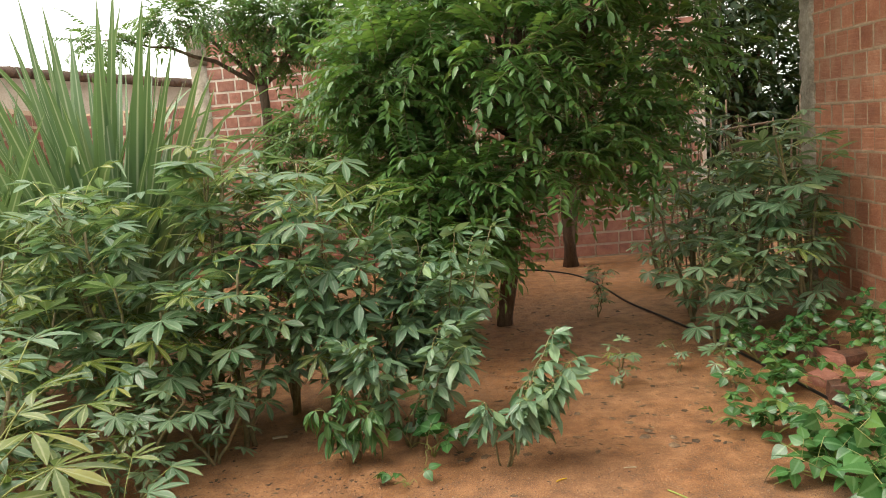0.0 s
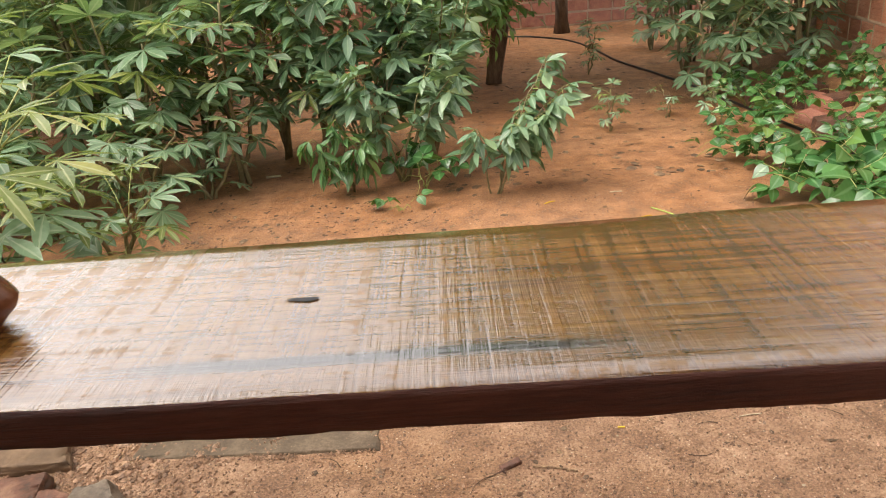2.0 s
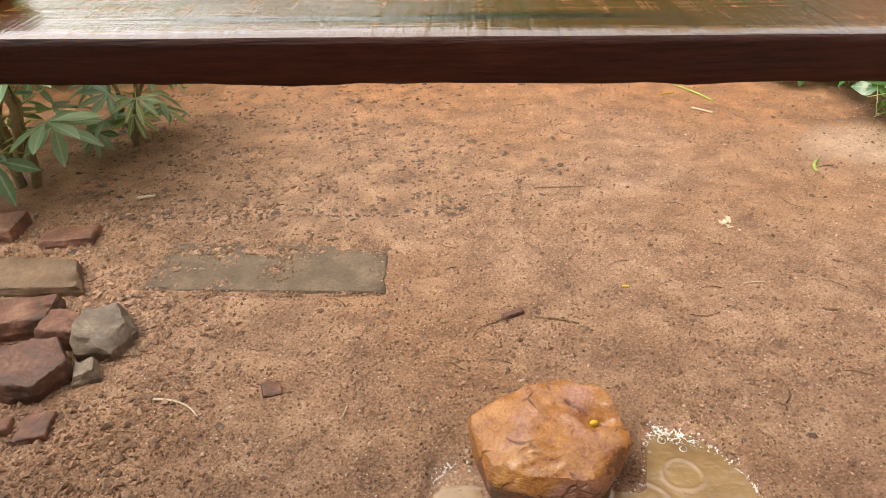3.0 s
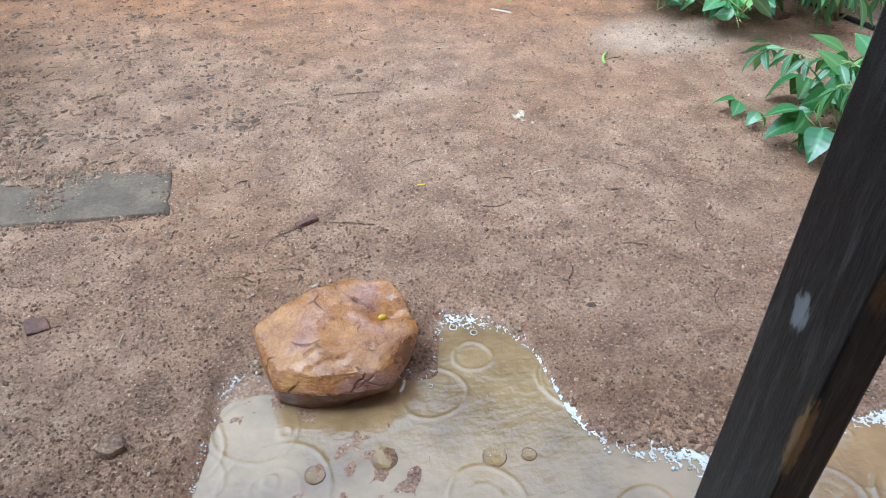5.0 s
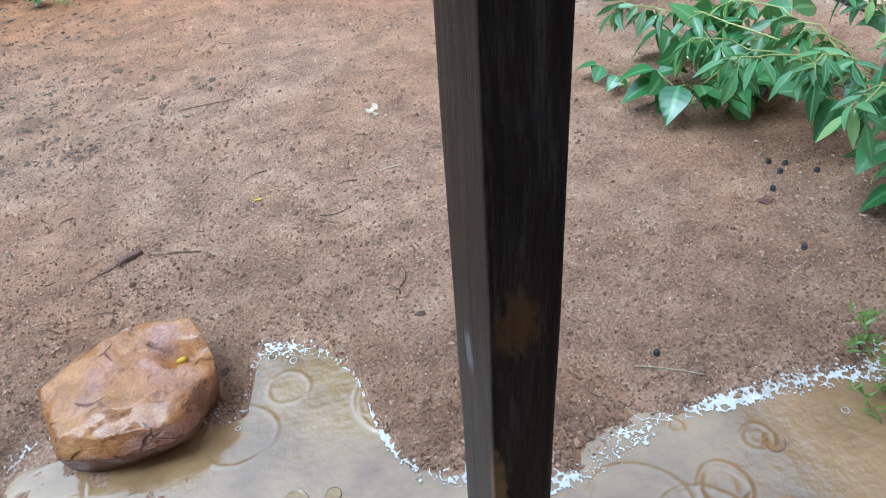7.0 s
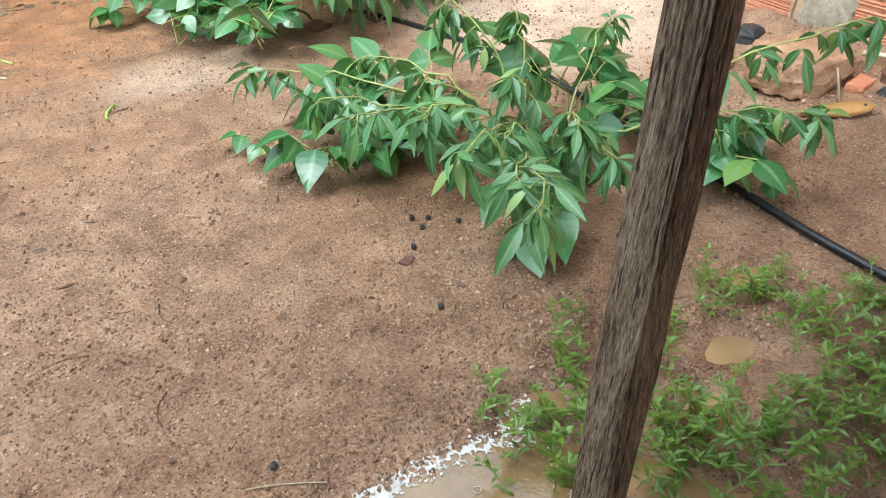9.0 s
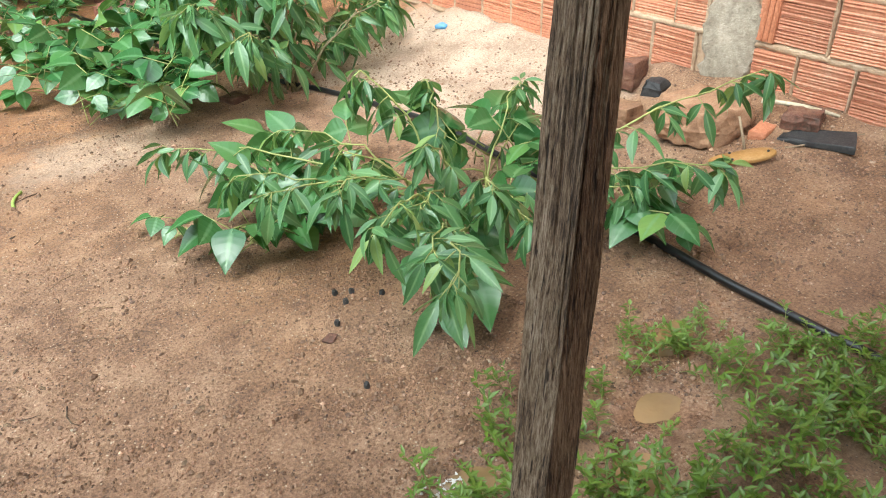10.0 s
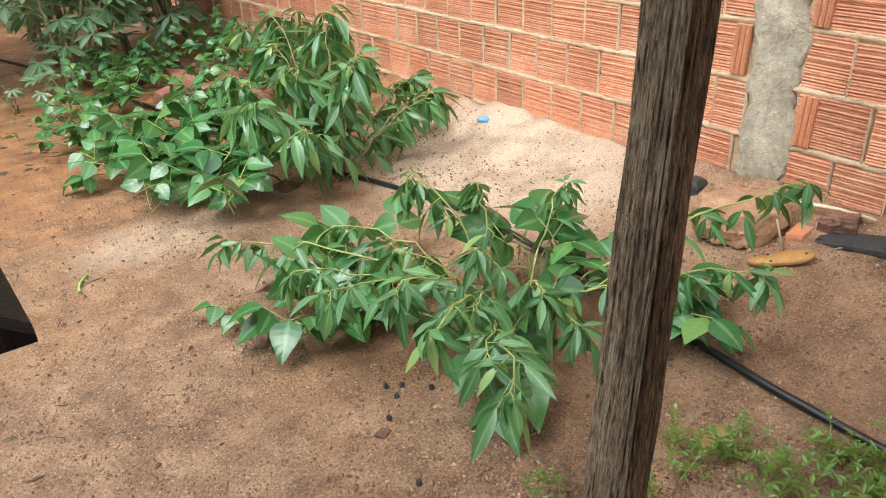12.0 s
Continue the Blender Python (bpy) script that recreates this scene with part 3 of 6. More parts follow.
def ground_z(x, y):
    z = 0.012 * noise.noise((x * 1.1, y * 1.1, 0)) + 0.006 * noise.noise((x * 5, y * 5, 3)) + 0.0035 * noise.noise((x * 17, y * 17, 7)) + 0.003 * noise.noise((x * 42, y * 42, 9)) + 0.002 * noise.noise((x * 90, y * 90, 1))
    if -0.6 < x < 3.0 and y < 1.6:
        d = puddle(x, y)
        s = min(max((d + 0.14) / 0.22, 0), 1)
        # shallow, with islands of mud, beside the boulder
        shoal = min(max((0.62 - x) / 0.15, 0), 1)
        z -= (0.034 - 0.002 * shoal) * s * s * (3 - 2 * s) - 0.003 * shoal * s * noise.noise((x * 34, y * 34, 6))
        for px, py, rx, ry in POOLS:
            z -= 0.016 * max(0.0, 1 - math.hypot((x - px) / rx, (y - py) / ry) / 1.35)
    if 3.0 < x < 3.9 and -1 < y < 8:
        z += (0.145 + 0.02 * (y - 1.5)) * ((x - 3.0) / 0.86) ** 1.8 * (0.85 + 0.35 * noise.noise((y * 2.2, x * 2, 4)) + 0.2 * noise.noise((y * 7, x * 7, 4)))
    return z


def axis_steps(lo, hi, step, far_lo, far_hi, mids):
    out = list(np.arange(lo, hi, step))
    for limit, sign in ((far_hi, 1), (far_lo, -1)):
        p, st = (hi, step) if sign > 0 else (lo, step)
        more = []
        while sign * p < sign * limit:
            more.append(p)
            st = min(st * 1.25, mids) if abs(p) < 14 else st * 1.4
            p += sign * st
        more.append(limit)
        out = out + more if sign > 0 else more[::-1] + out
    return sorted(set(round(float(a), 4) for a in out))


xs, ys = axis_steps(-1.5, 3.8, 0.014, -400, 400, 0.16), axis_steps(0.75, 3.6, 0.014, -400, 900, 0.14)
gs = Shape()
nx = len(xs)
gs.add([(x, y, ground_z(x, y) if abs(x) < 30 and abs(y) < 30 else 0.0) for y in ys for x in xs], [(j * nx + i, j * nx + i + 1, (j + 1) * nx + i + 1, (j + 1) * nx + i) for j in range(len(ys) - 1) for i in range(nx - 1)])
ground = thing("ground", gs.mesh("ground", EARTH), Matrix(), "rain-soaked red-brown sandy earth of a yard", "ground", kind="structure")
ws = Shape()
rng = random.Random(31)
DROPS = [(rng.uniform(-0.05, 1.95), rng.uniform(0.6, 1.28), rng.choice((0.014, 0.02, 0.03, 0.045, 0.06, 0.075, 0.09, 0.11))) for _ in range(46)]


def water_sheet(s, wx, wy, drops):
    gx, gy = np.meshgrid(wx, wy)
    level = np.full(gx.shape, -0.0245)
    for dx, dy, ring_r in drops:
        # a raindrop's rings: one thin crest, often a fainter one inside it
        d = np.hypot(gx - dx, gy - dy) * (1 + 0.04 * np.sin(3 * np.arctan2(gy - dy, gx - dx) + dx * 9))
        level += 0.0018 * np.exp(-((d - ring_r) / 0.0045) ** 2) + (0.0009 * np.exp(-((d - ring_r * 0.45) / 0.0045) ** 2) if dx * 10 % 1 < 0.5 else 0.0)
    k = len(wx)
    s.add([(float(x), float(y), float(level[j, i])) for j, y in enumerate(wy) for i, x in enumerate(wx)], [(j * k + i, j * k + i + 1, (j + 1) * k + i + 1, (j + 1) * k + i) for j in range(len(wy) - 1) for i in range(k - 1)])


water_sheet(ws, np.linspace(-0.1, 1.95, 560), np.linspace(0.6, 1.42, 225), DROPS)
water_sheet(ws, np.linspace(1.95, 2.75, 30), np.linspace(0.35, 1.42, 40), [])
water_sheet(ws, np.linspace(-0.4, 1.95, 60), np.linspace(0.35, 0.6, 10), [])
water_sheet(ws, np.linspace(-0.4, -0.1, 10), np.linspace(0.6, 1.42, 30), [])
water = thing("water", ws.mesh("water", WATER), Matrix(), "muddy rain puddle with ripples on red earth", "puddle", kind="structure")

# ---- the block wall on the right ----
WALL_X, PITCH, COURSE, BLOCK_H = 3.862, 0.2, 0.214, 0.189
COLUMNS = ((1.455, 1.665), (7.50, 7.74))


def lift(y):
    """The courses climb a little along the yard."""
    return 0.04 * (y - 1.5)



def mortar_sheet(s, y0, y1, z0, z1, x, step=0.05):
    yy, zz = np.arange(y0, y1 + step, step), np.arange(z0, z1 + step, step)
    s.add([(x + 0.005 * noise.noise((y * 14, z * 14, 1)) + 0.004 * noise.noise((y * 40, z * 40, 6)), y, z) for z in zz for y in yy], [(j * len(yy) + i, (j + 1) * len(yy) + i, (j + 1) * len(yy) + i + 1, j * len(yy) + i + 1) for j in range(len(zz) - 1) for i in range(len(yy) - 1)])


def block_shape(length, height, upright=False, seed=0, bands=4):
    """A hollow clay block's outer face, with ridges and grooves along it."""
    rng = random.Random(seed)
    run, span = (height, length) if upright else (length, height)
    prof = [(0.016, 0.0), (0.0, 0.001)]
    for i in range(bands):
        a, b = span * (i + 0.06) / bands, span * (i + 0.94) / bands
        m = span * (i + 0.5) / bands
        prof += [(rng.uniform(-0.001, 0.001), a), (0.0032, m - 0.005), (rng.uniform(-0.001, 0.0006), m), (rng.uniform(-0.001, 0.001), b)]
        if i < bands - 1:
            prof += [(0.0062, b + span * 0.02 / bands), (0.0062, b + span * 0.10 / bands)]
    prof += [(0.0, span - 0.001), (0.016, span)]
    s = Shape()
    n = len(prof)
    ends = [(0.0, 0.016), (0.0015, 0.0), (run - 0.0015, 0.0), (run, 0.016)]
    for e, back in ends:
        e += rng.uniform(-0.0015, 0.0015)
        for x, z in prof:
            xx = max(x, back)
            s.v.append((xx, z, e) if upright else (xx, e, z))
            s.uv.append((0.5, 0.5))
    for j in range(3):
        for i in range(n - 1):
            q = (j * n + i, j * n + i + 1, (j + 1) * n + i + 1, (j + 1) * n + i)
            s.f.append(q if upright else q[::-1])
            s.slot.append(0)
    return s


ms = Shape()
mortar_sheet(ms, -2.0, 7.74, -0.05, 3.6, WALL_X + 0.014)
box(ms, (WALL_X + 0.024, -2.0, -0.05), (WALL_X + 0.14, 7.74, 3.6))
for c in range(17):
    # mortar squeezed out of each bed joint
    zc = 0.084 + c * COURSE
    yy = np.arange(-2.0, 7.73, 0.018 if c < 7 else 0.04)
    rows = [[], [], [], []]
    for y in yy:
        up = 0.016 + 0.013 * noise.noise((y * 22, c * 3.1, 1)) + 0.006 * noise.noise((y * 60, c, 4))
        dn = 0.016 + 0.013 * noise.noise((y * 22, c * 3.1, 8)) + 0.006 * noise.noise((y * 60, c, 9))
        out = 0.0005 + 0.006 * noise.noise((y * 30, c, 5))
        rise = lift(float(y))
        for row, (x, z) in zip(rows, ((0.009, zc - dn), (-out, zc - dn * 0.45), (-out, zc + up * 0.45), (0.009, zc + up))):
            row.append((WALL_X + x, float(y), z + rise))
    k = len(yy)
    ms.add(rows[0] + rows[1] + rows[2] + rows[3], [(j * k + i, (j + 1) * k + i, (j + 1) * k + i + 1, j * k + i + 1) for j in range(3) for i in range(k - 1)])
wall_right = thing("wall_east", ms.mesh("wall_east", MORTAR), Matrix(), "unplastered wall of orange grooved clay blocks with rough mortar", "wall", kind="structure")
blocks = [block_shape(0.188, BLOCK_H, seed=i) for i in range(5)]
block_mesh = [b.mesh("brick", CLAY, smooth=False) for b in blocks]
rng = random.Random(4)
rest, joints = [], []
for c in range(16):
    z0 = 0.096 + c * COURSE
    for k in range(50):
        y = -2.0 + k * PITCH + (0.0 if c % 2 else PITCH / 2) + rng.uniform(-0.005, 0.005)
        length = 0.188
        for a, b in COLUMNS:
            if y < b and y + length > a:
                if y < a:
                    length = a - y
                else:
                    length, y = y + length - b, b
        if length < 0.03 or y + length > 7.72:
            continue
        z = z0 + lift(y)
        m = pose(WALL_X + rng.uniform(-0.004, 0.004), y, z + rng.uniform(-0.004, 0.004), 2.3 + rng.uniform(-0.9, 0.9), 0, rng.uniform(-1.2, 1.2)) @ Matrix.Diagonal((1, length / 0.188, 1, 1))
        i = rng.randrange(5)
        if c < 8 or y > 6:
            joints.append((y - 0.006, z))
        if (0.3 < y < 4.6 and c < 6) or (y > 6.1 and c < 17):
            part("brick", block_mesh[i], wall_right, m)
        else:
            rest.append((i, m))
part("brickwork", merged(blocks, rest).mesh("brickwork", CLAY, smooth=False), wall_right, label="remaining clay blocks of the wall", kind="stuff")
js = Shape()
for y, z in joints:
    # a ragged upright joint beside each block
    zz = np.linspace(z - 0.004, z + BLOCK_H + 0.004, 9)
    v = []
    for q in zz:
        w = 0.007 + 0.007 * noise.noise((y * 9, q * 45, 3))
        v += [(WALL_X + 0.008, y - w, q), (WALL_X - 0.002, y - w * 0.4, q), (WALL_X - 0.002, y + w * 0.4, q), (WALL_X + 0.008, y + w, q)]
    js.add(v, [(i * 4 + k, i * 4 + 4 + k, i * 4 + 5 + k, i * 4 + 1 + k) for i in range(8) for k in range(3)])
part("joints", js.mesh("joints", MORTAR), wall_right, label="rough sandy mortar in the upright joints", kind="stuff")
cut = block_shape(0.062, BLOCK_H, True, 3, 3).mesh("brick", CLAY_PLAIN, smooth=False)
for y, c in ((1.385, 1), (1.675, 2), (1.385, 3)):
    part("brick", cut, wall_right, pose(WALL_X - 0.010, y, 0.096 + c * COURSE + lift(y), 3))


def column(y0, y1, top, proud, seed):
    s = Shape()
    zz = np.arange(-0.05, top, 0.022)
    prof = [(y0 - 0.004, 0.03), (y0, 0.004)] + [(y0 + (y1 - y0) * q, -proud) for q in np.linspace(0.06, 0.94, 9)] + [(y1, 0.004), (y1 + 0.004, 0.03)]
    last = len(prof) - 1
    for z in zz:
        for i, (y, x) in enumerate(prof):
            e = (0.045 * noise.noise((z * 7, i // 7 * 3.0, seed)) + 0.03 * noise.noise((z * 26, i // 7 * 5.0, seed))) * max(0.0, 1 - 2 * min(i, last - i) / last) ** 0.5
            s.v.append((WALL_X + x + 0.006 * noise.noise((z * 14, y * 14, seed)) + 0.004 * noise.noise((z * 45, y * 45, seed)), y + e, z + 0.0))
            s.uv.append((0.5, 0.5))
    n = len(prof)
    for j in range(len(zz) - 1):
        for i in range(n - 1):
            s.f.append((j * n + i, (j + 1) * n + i, (j + 1) * n + i + 1, j * n + i + 1))
            s.slot.append(0)
    return s.mesh("column", CONCRETE)


for (a, b), top, proud in zip(COLUMNS, (3.6, 3.7), (0.006, 0.03)):
    part("column", column(a, b, top, proud, a), wall_right, label="rough cast concrete pillar in the wall")

# ---- the tall brick wall at the back and the house beyond ----
BACK_Y = 12.2
bs = Shape()
box(bs, (-3.75, BACK_Y + 0.012, -0.05), (4.42, BACK_Y + 0.25, 4.15))
wall_back = thing("wall_north", bs.mesh("wall_north", PLASTER), Matrix(), "tall red brick wall with pale mortar behind the trees", "wall", kind="structure")


def plain_brick(length, height, seed):
    rng = random.Random(seed)
    s = Shape()
    j = lambda: rng.uniform(-0.003, 0.003)
    v = [(0, 0.02, 0), (length, 0.02, 0), (length, 0.02, height), (0, 0.02, height), (0.006 + j(), j(), 0.006), (length - 0.006, j(), 0.006 + j()), (length - 0.006 + j(), j(), height - 0.006), (0.006, j(), height - 0.006 + j())]
    return s.add(v, [(4, 5, 6, 7), (0, 1, 5, 4), (1, 2, 6, 5), (2, 3, 7, 6), (3, 0, 4, 7)])


rows_long = [plain_brick(w, 0.165, i) for i, w in enumerate((0.36, 0.19, 0.28))]
row_mesh = [s.mesh("brick", CLAY_OLD, smooth=False) for s in rows_long]
rest = []
for c in range(21):
    x = -3.52 - rng.uniform(0, 0.15)
    while x < 4.2:
        i = rng.choice((0, 1, 1, 2))
        w = (0.36, 0.19, 0.28)[i]
        if x > -3.7 and x + w < 4.42:
            m = pose(x, BACK_Y + rng.uniform(-0.004, 0.004), 0.03 + c * 0.196)
            if x < -1.0 and c > 5:
                part("brick", row_mesh[i], wall_back, m)
            else:
                rest.append((i, m))
        x += w + 0.022
part("brickwork", merged(rows_long, rest).mesh("brickwork", CLAY_OLD, smooth=False), wall_back, label="remaining red bricks of the wall", kind="stuff")
cs = Shape()
box(cs, (-3.78, BACK_Y - 0.012, -0.05), (-3.52, BACK_Y + 0.26, 3.6))
box(cs, (-3.8, BACK_Y - 0.02, 3.6), (-3.5, BACK_Y + 0.26, 4.2))
part("column", cs.mesh("column", CONCRETE), wall_back, label="stained concrete corner pillar")

ls = Shape()
box(ls, (-6.2, 1.0, -0.05), (-6.05, 12.4, 3.03))
wall_left = thing("wall_west", ls.mesh("wall_west", MORTAR), Matrix(), "low brick boundary wall behind the cane", "wall", kind="structure")
rest = []
low = Shape()
box(low, (-6.05, BACK_Y + 0.05, -0.05), (-3.78, BACK_Y + 0.2, 3.0))
part("return_wall", low.mesh("return_wall", MORTAR), wall_left, label="lower stretch of red brick wall")
for c in range(15):
    at, k = 1.2 - (c % 2) * 0.11, c
    while at < 12.1:
        rest.append((1 + k % 2, pose(-6.05 + 0.006, at, 0.03 + c * 0.198, 0, 0, 90)))
        at, k = at + (0.19, 0.28)[k % 2] + 0.022, k + 1
    at, k = -6.0 - (c % 2) * 0.11, c
    while at < -4.08:
        rest.append((1 + k % 2, pose(at, BACK_Y + 0.044, 0.03 + c * 0.198)))
        at, k = at + (0.19, 0.28)[k % 2] + 0.022, k + 1
part("brickwork", merged(rows_long, rest).mesh("brickwork", CLAY_OLD, smooth=False), wall_left, label="red bricks of the boundary wall", kind="stuff")

house = thing("house", None, pose(-5.92, 13.65, 0, 0, 0, 60), "low plastered house with a dark old tile roof", "house")
hs = Shape()
box(hs, (-7, 0.35, -0.05), (6, 4.5, 3.72))
part("wall", hs.mesh("wall", PLASTER), house, label="pale stained plaster wall")
rng = random.Random(23)
hs = Shape()
tube(hs, [(0, -0.05, 3.76), (0, 4.6, 4.25)], 0.085, 0.085, 6)
tile_row = hs.mesh("roof_tile", ROOF)
for k in range(82):
    part("roof_tile", tile_row, house, pose(-7.1 + k * 0.16, rng.uniform(-0.04, 0.04), rng.uniform(-0.012, 0.012)))

# ---- the porch that the camera stands under ----
ps = Shape()
# unseen; closes off the sky behind so faces turned to it stay dark
box(ps, (-6, -1.6, 0), (1.6, -1.4, 2.9))
porch_wall = thing("wall_south", ps.mesh("wall_south", TIMBER), Matrix(), "unseen dark timber wall closing off light behind the porch", "wall", kind="structure")
ps = Shape()
# unseen; carried east past the posts to dim the weeds below
for k in range(57):
    x = -5.9 + k * 0.165
    tube(ps, [(x, -1.6, 2.95), (x, 0.72, 2.47)], 0.088, 0.088, 6)
porch_roof = thing("roof", ps.mesh("roof", ROOF), Matrix(), "unseen clay tile roof over the porch, dimming the weeds", "roof", kind="structure")


def sawn_post(name, corners, lean, top, mat, label, seed, chip=0.002, z0=-0.12, steps=15, groove=0.0):
    """A post of four plan corners at 0.7 m height, leaning, with worn and chipped arrises."""
    s = Shape()
    ring = []
    cx, cy = sum(p[0] for p in corners) / 4, sum(p[1] for p in corners) / 4
    for i in range(4):
        a, b = Vector(corners[i]), Vector(corners[(i + 1) % 4])
        for t in np.linspace(0.02, 0.98, steps):
            ring.append(a.lerp(b, t))
    n = len(ring)
    zz = np.arange(z0, top, 0.02)
    for z in zz:
        for i, p in enumerate(ring):
            u = i * 15 / steps
            k = chip * (0.8 * noise.noise((u * 0.35, z * 5, seed)) + 0.7 * noise.noise((u * 0.83, z * 3.5, seed + 4)) - 0.5 * abs(noise.noise((u * 1.9, z * 2.2, seed + 9))))
            k -= groove * (max(0.0, noise.noise((p.x * 210, p.y * 210, z * 4.5 + seed)) - 0.05) * 1.6 + max(0.0, noise.noise((p.x * 90, p.y * 90, z * 2.5 - seed)) - 0.2) * 2.2)
            d = Vector((p.x - cx, p.y - cy)).normalized()
            s.v.append((p.x + d.x * k + lean[0] * (z - 0.7), p.y + d.y * k + lean[1] * (z - 0.7), z))
            s.uv.append((0.5, 0.5))
    for j in range(len(zz) - 1):
        for i in range(n):
            s.f.append((j * n + i, j * n + (i + 1) % n, (j + 1) * n + (i + 1) % n, (j + 1) * n + i))
            s.slot.append(0)
    s.f.append(tuple(range((len(zz) - 1) * n, len(zz) * n)))
    s.slot.append(0)
    return thing(name, s.mesh(name, mat), Matrix(), label, "post")


post_near = sawn_post("post", ((0.940, 0.567), (1.011, 0.570), (1.013, 0.705), (0.942, 0.702)), (0.022, 0.002), 2.28, POST_DARK, "dark sawn timber post standing in wet earth beside a puddle", 2, 0.0016)
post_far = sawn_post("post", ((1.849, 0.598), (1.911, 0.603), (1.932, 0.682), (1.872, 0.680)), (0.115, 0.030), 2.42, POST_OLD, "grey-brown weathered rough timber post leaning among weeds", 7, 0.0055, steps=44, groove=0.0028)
post_side = sawn_post("post", ((-1.10, 0.567), (-1.03, 0.570), (-1.03, 0.705), (-1.10, 0.702)), (0, 0), 2.28, POST_DARK, "dark sawn timber post under the porch roof", 5, 0.0016)

for px, x0, x1 in ((0, 0.93, 1.262), (1, -1.16, -0.95)):
    s = Shape()
    zt = 1.201 - 0.016 * (x0 + 0.1) - 0.028
    for i, x in enumerate(np.linspace(x0, x1, 9)):
        j = 0.002 * noise.noise((x * 20, 3, px))
        zz = zt - max(0.0, x - 1.12) * 0.75
        s.v += [(x, 0.487 + j, 1.043), (x, 0.487 + j, zz - 0.004), (x, 0.491, zz), (x, 0.562, zz), (x, 0.566, zz - 0.004), (x, 0.566, 1.05 + j)]
        s.uv += [(0.5, 0.5)] * 6
    s.f = [(i * 6 + k, i * 6 + (k + 1) % 6, i * 6 + 6 + (k + 1) % 6, i * 6 + 6 + k) for i in range(8) for k in range(6)] + [tuple(range(6))[::-1], tuple(range(48, 54))]
    s.slot = [0] * len(s.f)
    thing("bearer", s.mesh("bearer", POST_DARK, smooth=False), Matrix(), "short dark timber bearer nailed to a post under the plank", "timber")

# the plank: sawn, wet, with a worn front edge
s = Shape()
px = np.arange(-1.3, 1.121, 0.012)
for x in px:
    f = 0.462 - 0.002 * x + 0.0022 * noise.noise((x * 9, 0, 1)) + 0.001 * noise.noise((x * 40, 0, 1))
    bk = 0.705 + 0.03 * x + 0.004 * noise.noise((x * 5, 0, 8))
    t = 1.201 - 0.016 * x
    lo = t - 0.026 + 0.0022 * noise.noise((x * 14, 2, 3)) + 0.0015 * noise.noise((x * 45, 2, 3))
    prof = [(f + 0.001, lo), (f, lo + 0.008), (f, t - 0.004), (f + 0.003, t - 0.0008)]
    prof += [(f + (bk - f) * q, t + 0.0012 * noise.noise((x * 6, q * 7, 2))) for q in (0.08, 0.2, 0.35, 0.5, 0.65, 0.8, 0.92)]
    prof += [(bk - 0.003, t - 0.001), (bk, t - 0.005), (bk, t - 0.024)]
    s.v += [(x, a, b) for a, b in prof]
    s.uv += [(0.5, 0.5)] * 14
s.f = [(i * 14 + k, i * 14 + (k + 1) % 14, i * 14 + 14 + (k + 1) % 14, i * 14 + 14 + k) for i in range(len(px) - 1) for k in range(14)]
s.f += [tuple(range(14))[::-1], tuple(range((len(px) - 1) * 14, len(px) * 14))]
s.slot = [0] * len(s.f)
# front edge and underside: the porch's shade is put into this red-brown
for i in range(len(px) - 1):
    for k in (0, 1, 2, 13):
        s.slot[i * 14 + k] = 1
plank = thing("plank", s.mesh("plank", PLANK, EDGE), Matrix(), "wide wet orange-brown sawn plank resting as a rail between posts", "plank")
knot = Shape()
ring = [(0.0085 * math.cos(a) * (1.9 if math.cos(a) < 0 else 0.9), 0.0034 * math.sin(a) * (1 + 0.3 * math.sin(3 * a)), 0) for a in np.linspace(0, 6.2832, 14)[:-1]]
knot.add(ring + [(0, 0, 0.0003)], [(i, (i + 1) % 13, 13) for i in range(13)])
part("knot", knot.mesh("knot", TILE_DARK), plank, pose(0.110, 0.588, 1.1996, 0, 0.9, 0), "black knot hole in the wood")

me, (cx, cy) = hull_stone("stone", [(0.066 * math.cos(a), 0.037 * math.sin(a)) for a in np.linspace(0, 6.28, 9)[:-1]], 0.037, COBBLE, 8, 0.62, rounding=0.014, rough=0.003, under=0.6, cuts=3)
thing("stone", me, pose(-0.150, 0.572, 1.2085), "rounded wet dark brown stone lying on the plank", "stone")

# ---- the boulder in the puddle, the slab and the rubble ----
ROCK_POINTS = ((0.185, 1.33, 0.078), (0.285, 1.40, 0.096), (0.335, 1.41, 0.112), (0.418, 1.43, 0.112), (0.51, 1.405, 0.118), (0.55, 1.305, 0.112), (0.553, 1.245, 0.094), (0.33, 1.21, 0.100), (0.462, 1.19, 0.098), (0.345, 1.157, 0.076), (0.455, 1.150, 0.078), (0.245, 1.185, 0.074),
               (0.232, 1.163, 0.042), (0.345, 1.137, 0.036), (0.452, 1.130, 0.036), (0.525, 1.19, 0.05), (0.235, 1.168, 0.015), (0.36, 1.140, 0.010), (0.47, 1.155, 0.012), (0.235, 1.19, -0.03), (0.293, 1.165, -0.03), (0.37, 1.158, -0.03), (0.475, 1.19, -0.03),
               (0.53, 1.27, -0.03), (0.50, 1.38, -0.03), (0.30, 1.38, -0.03), (0.20, 1.31, -0.03))
me = hull_mesh("boulder", [(x - 0.37, y - 1.26, z) for x, y, z in ROCK_POINTS], ROCK, 3, 0.005, 0.007, 4)
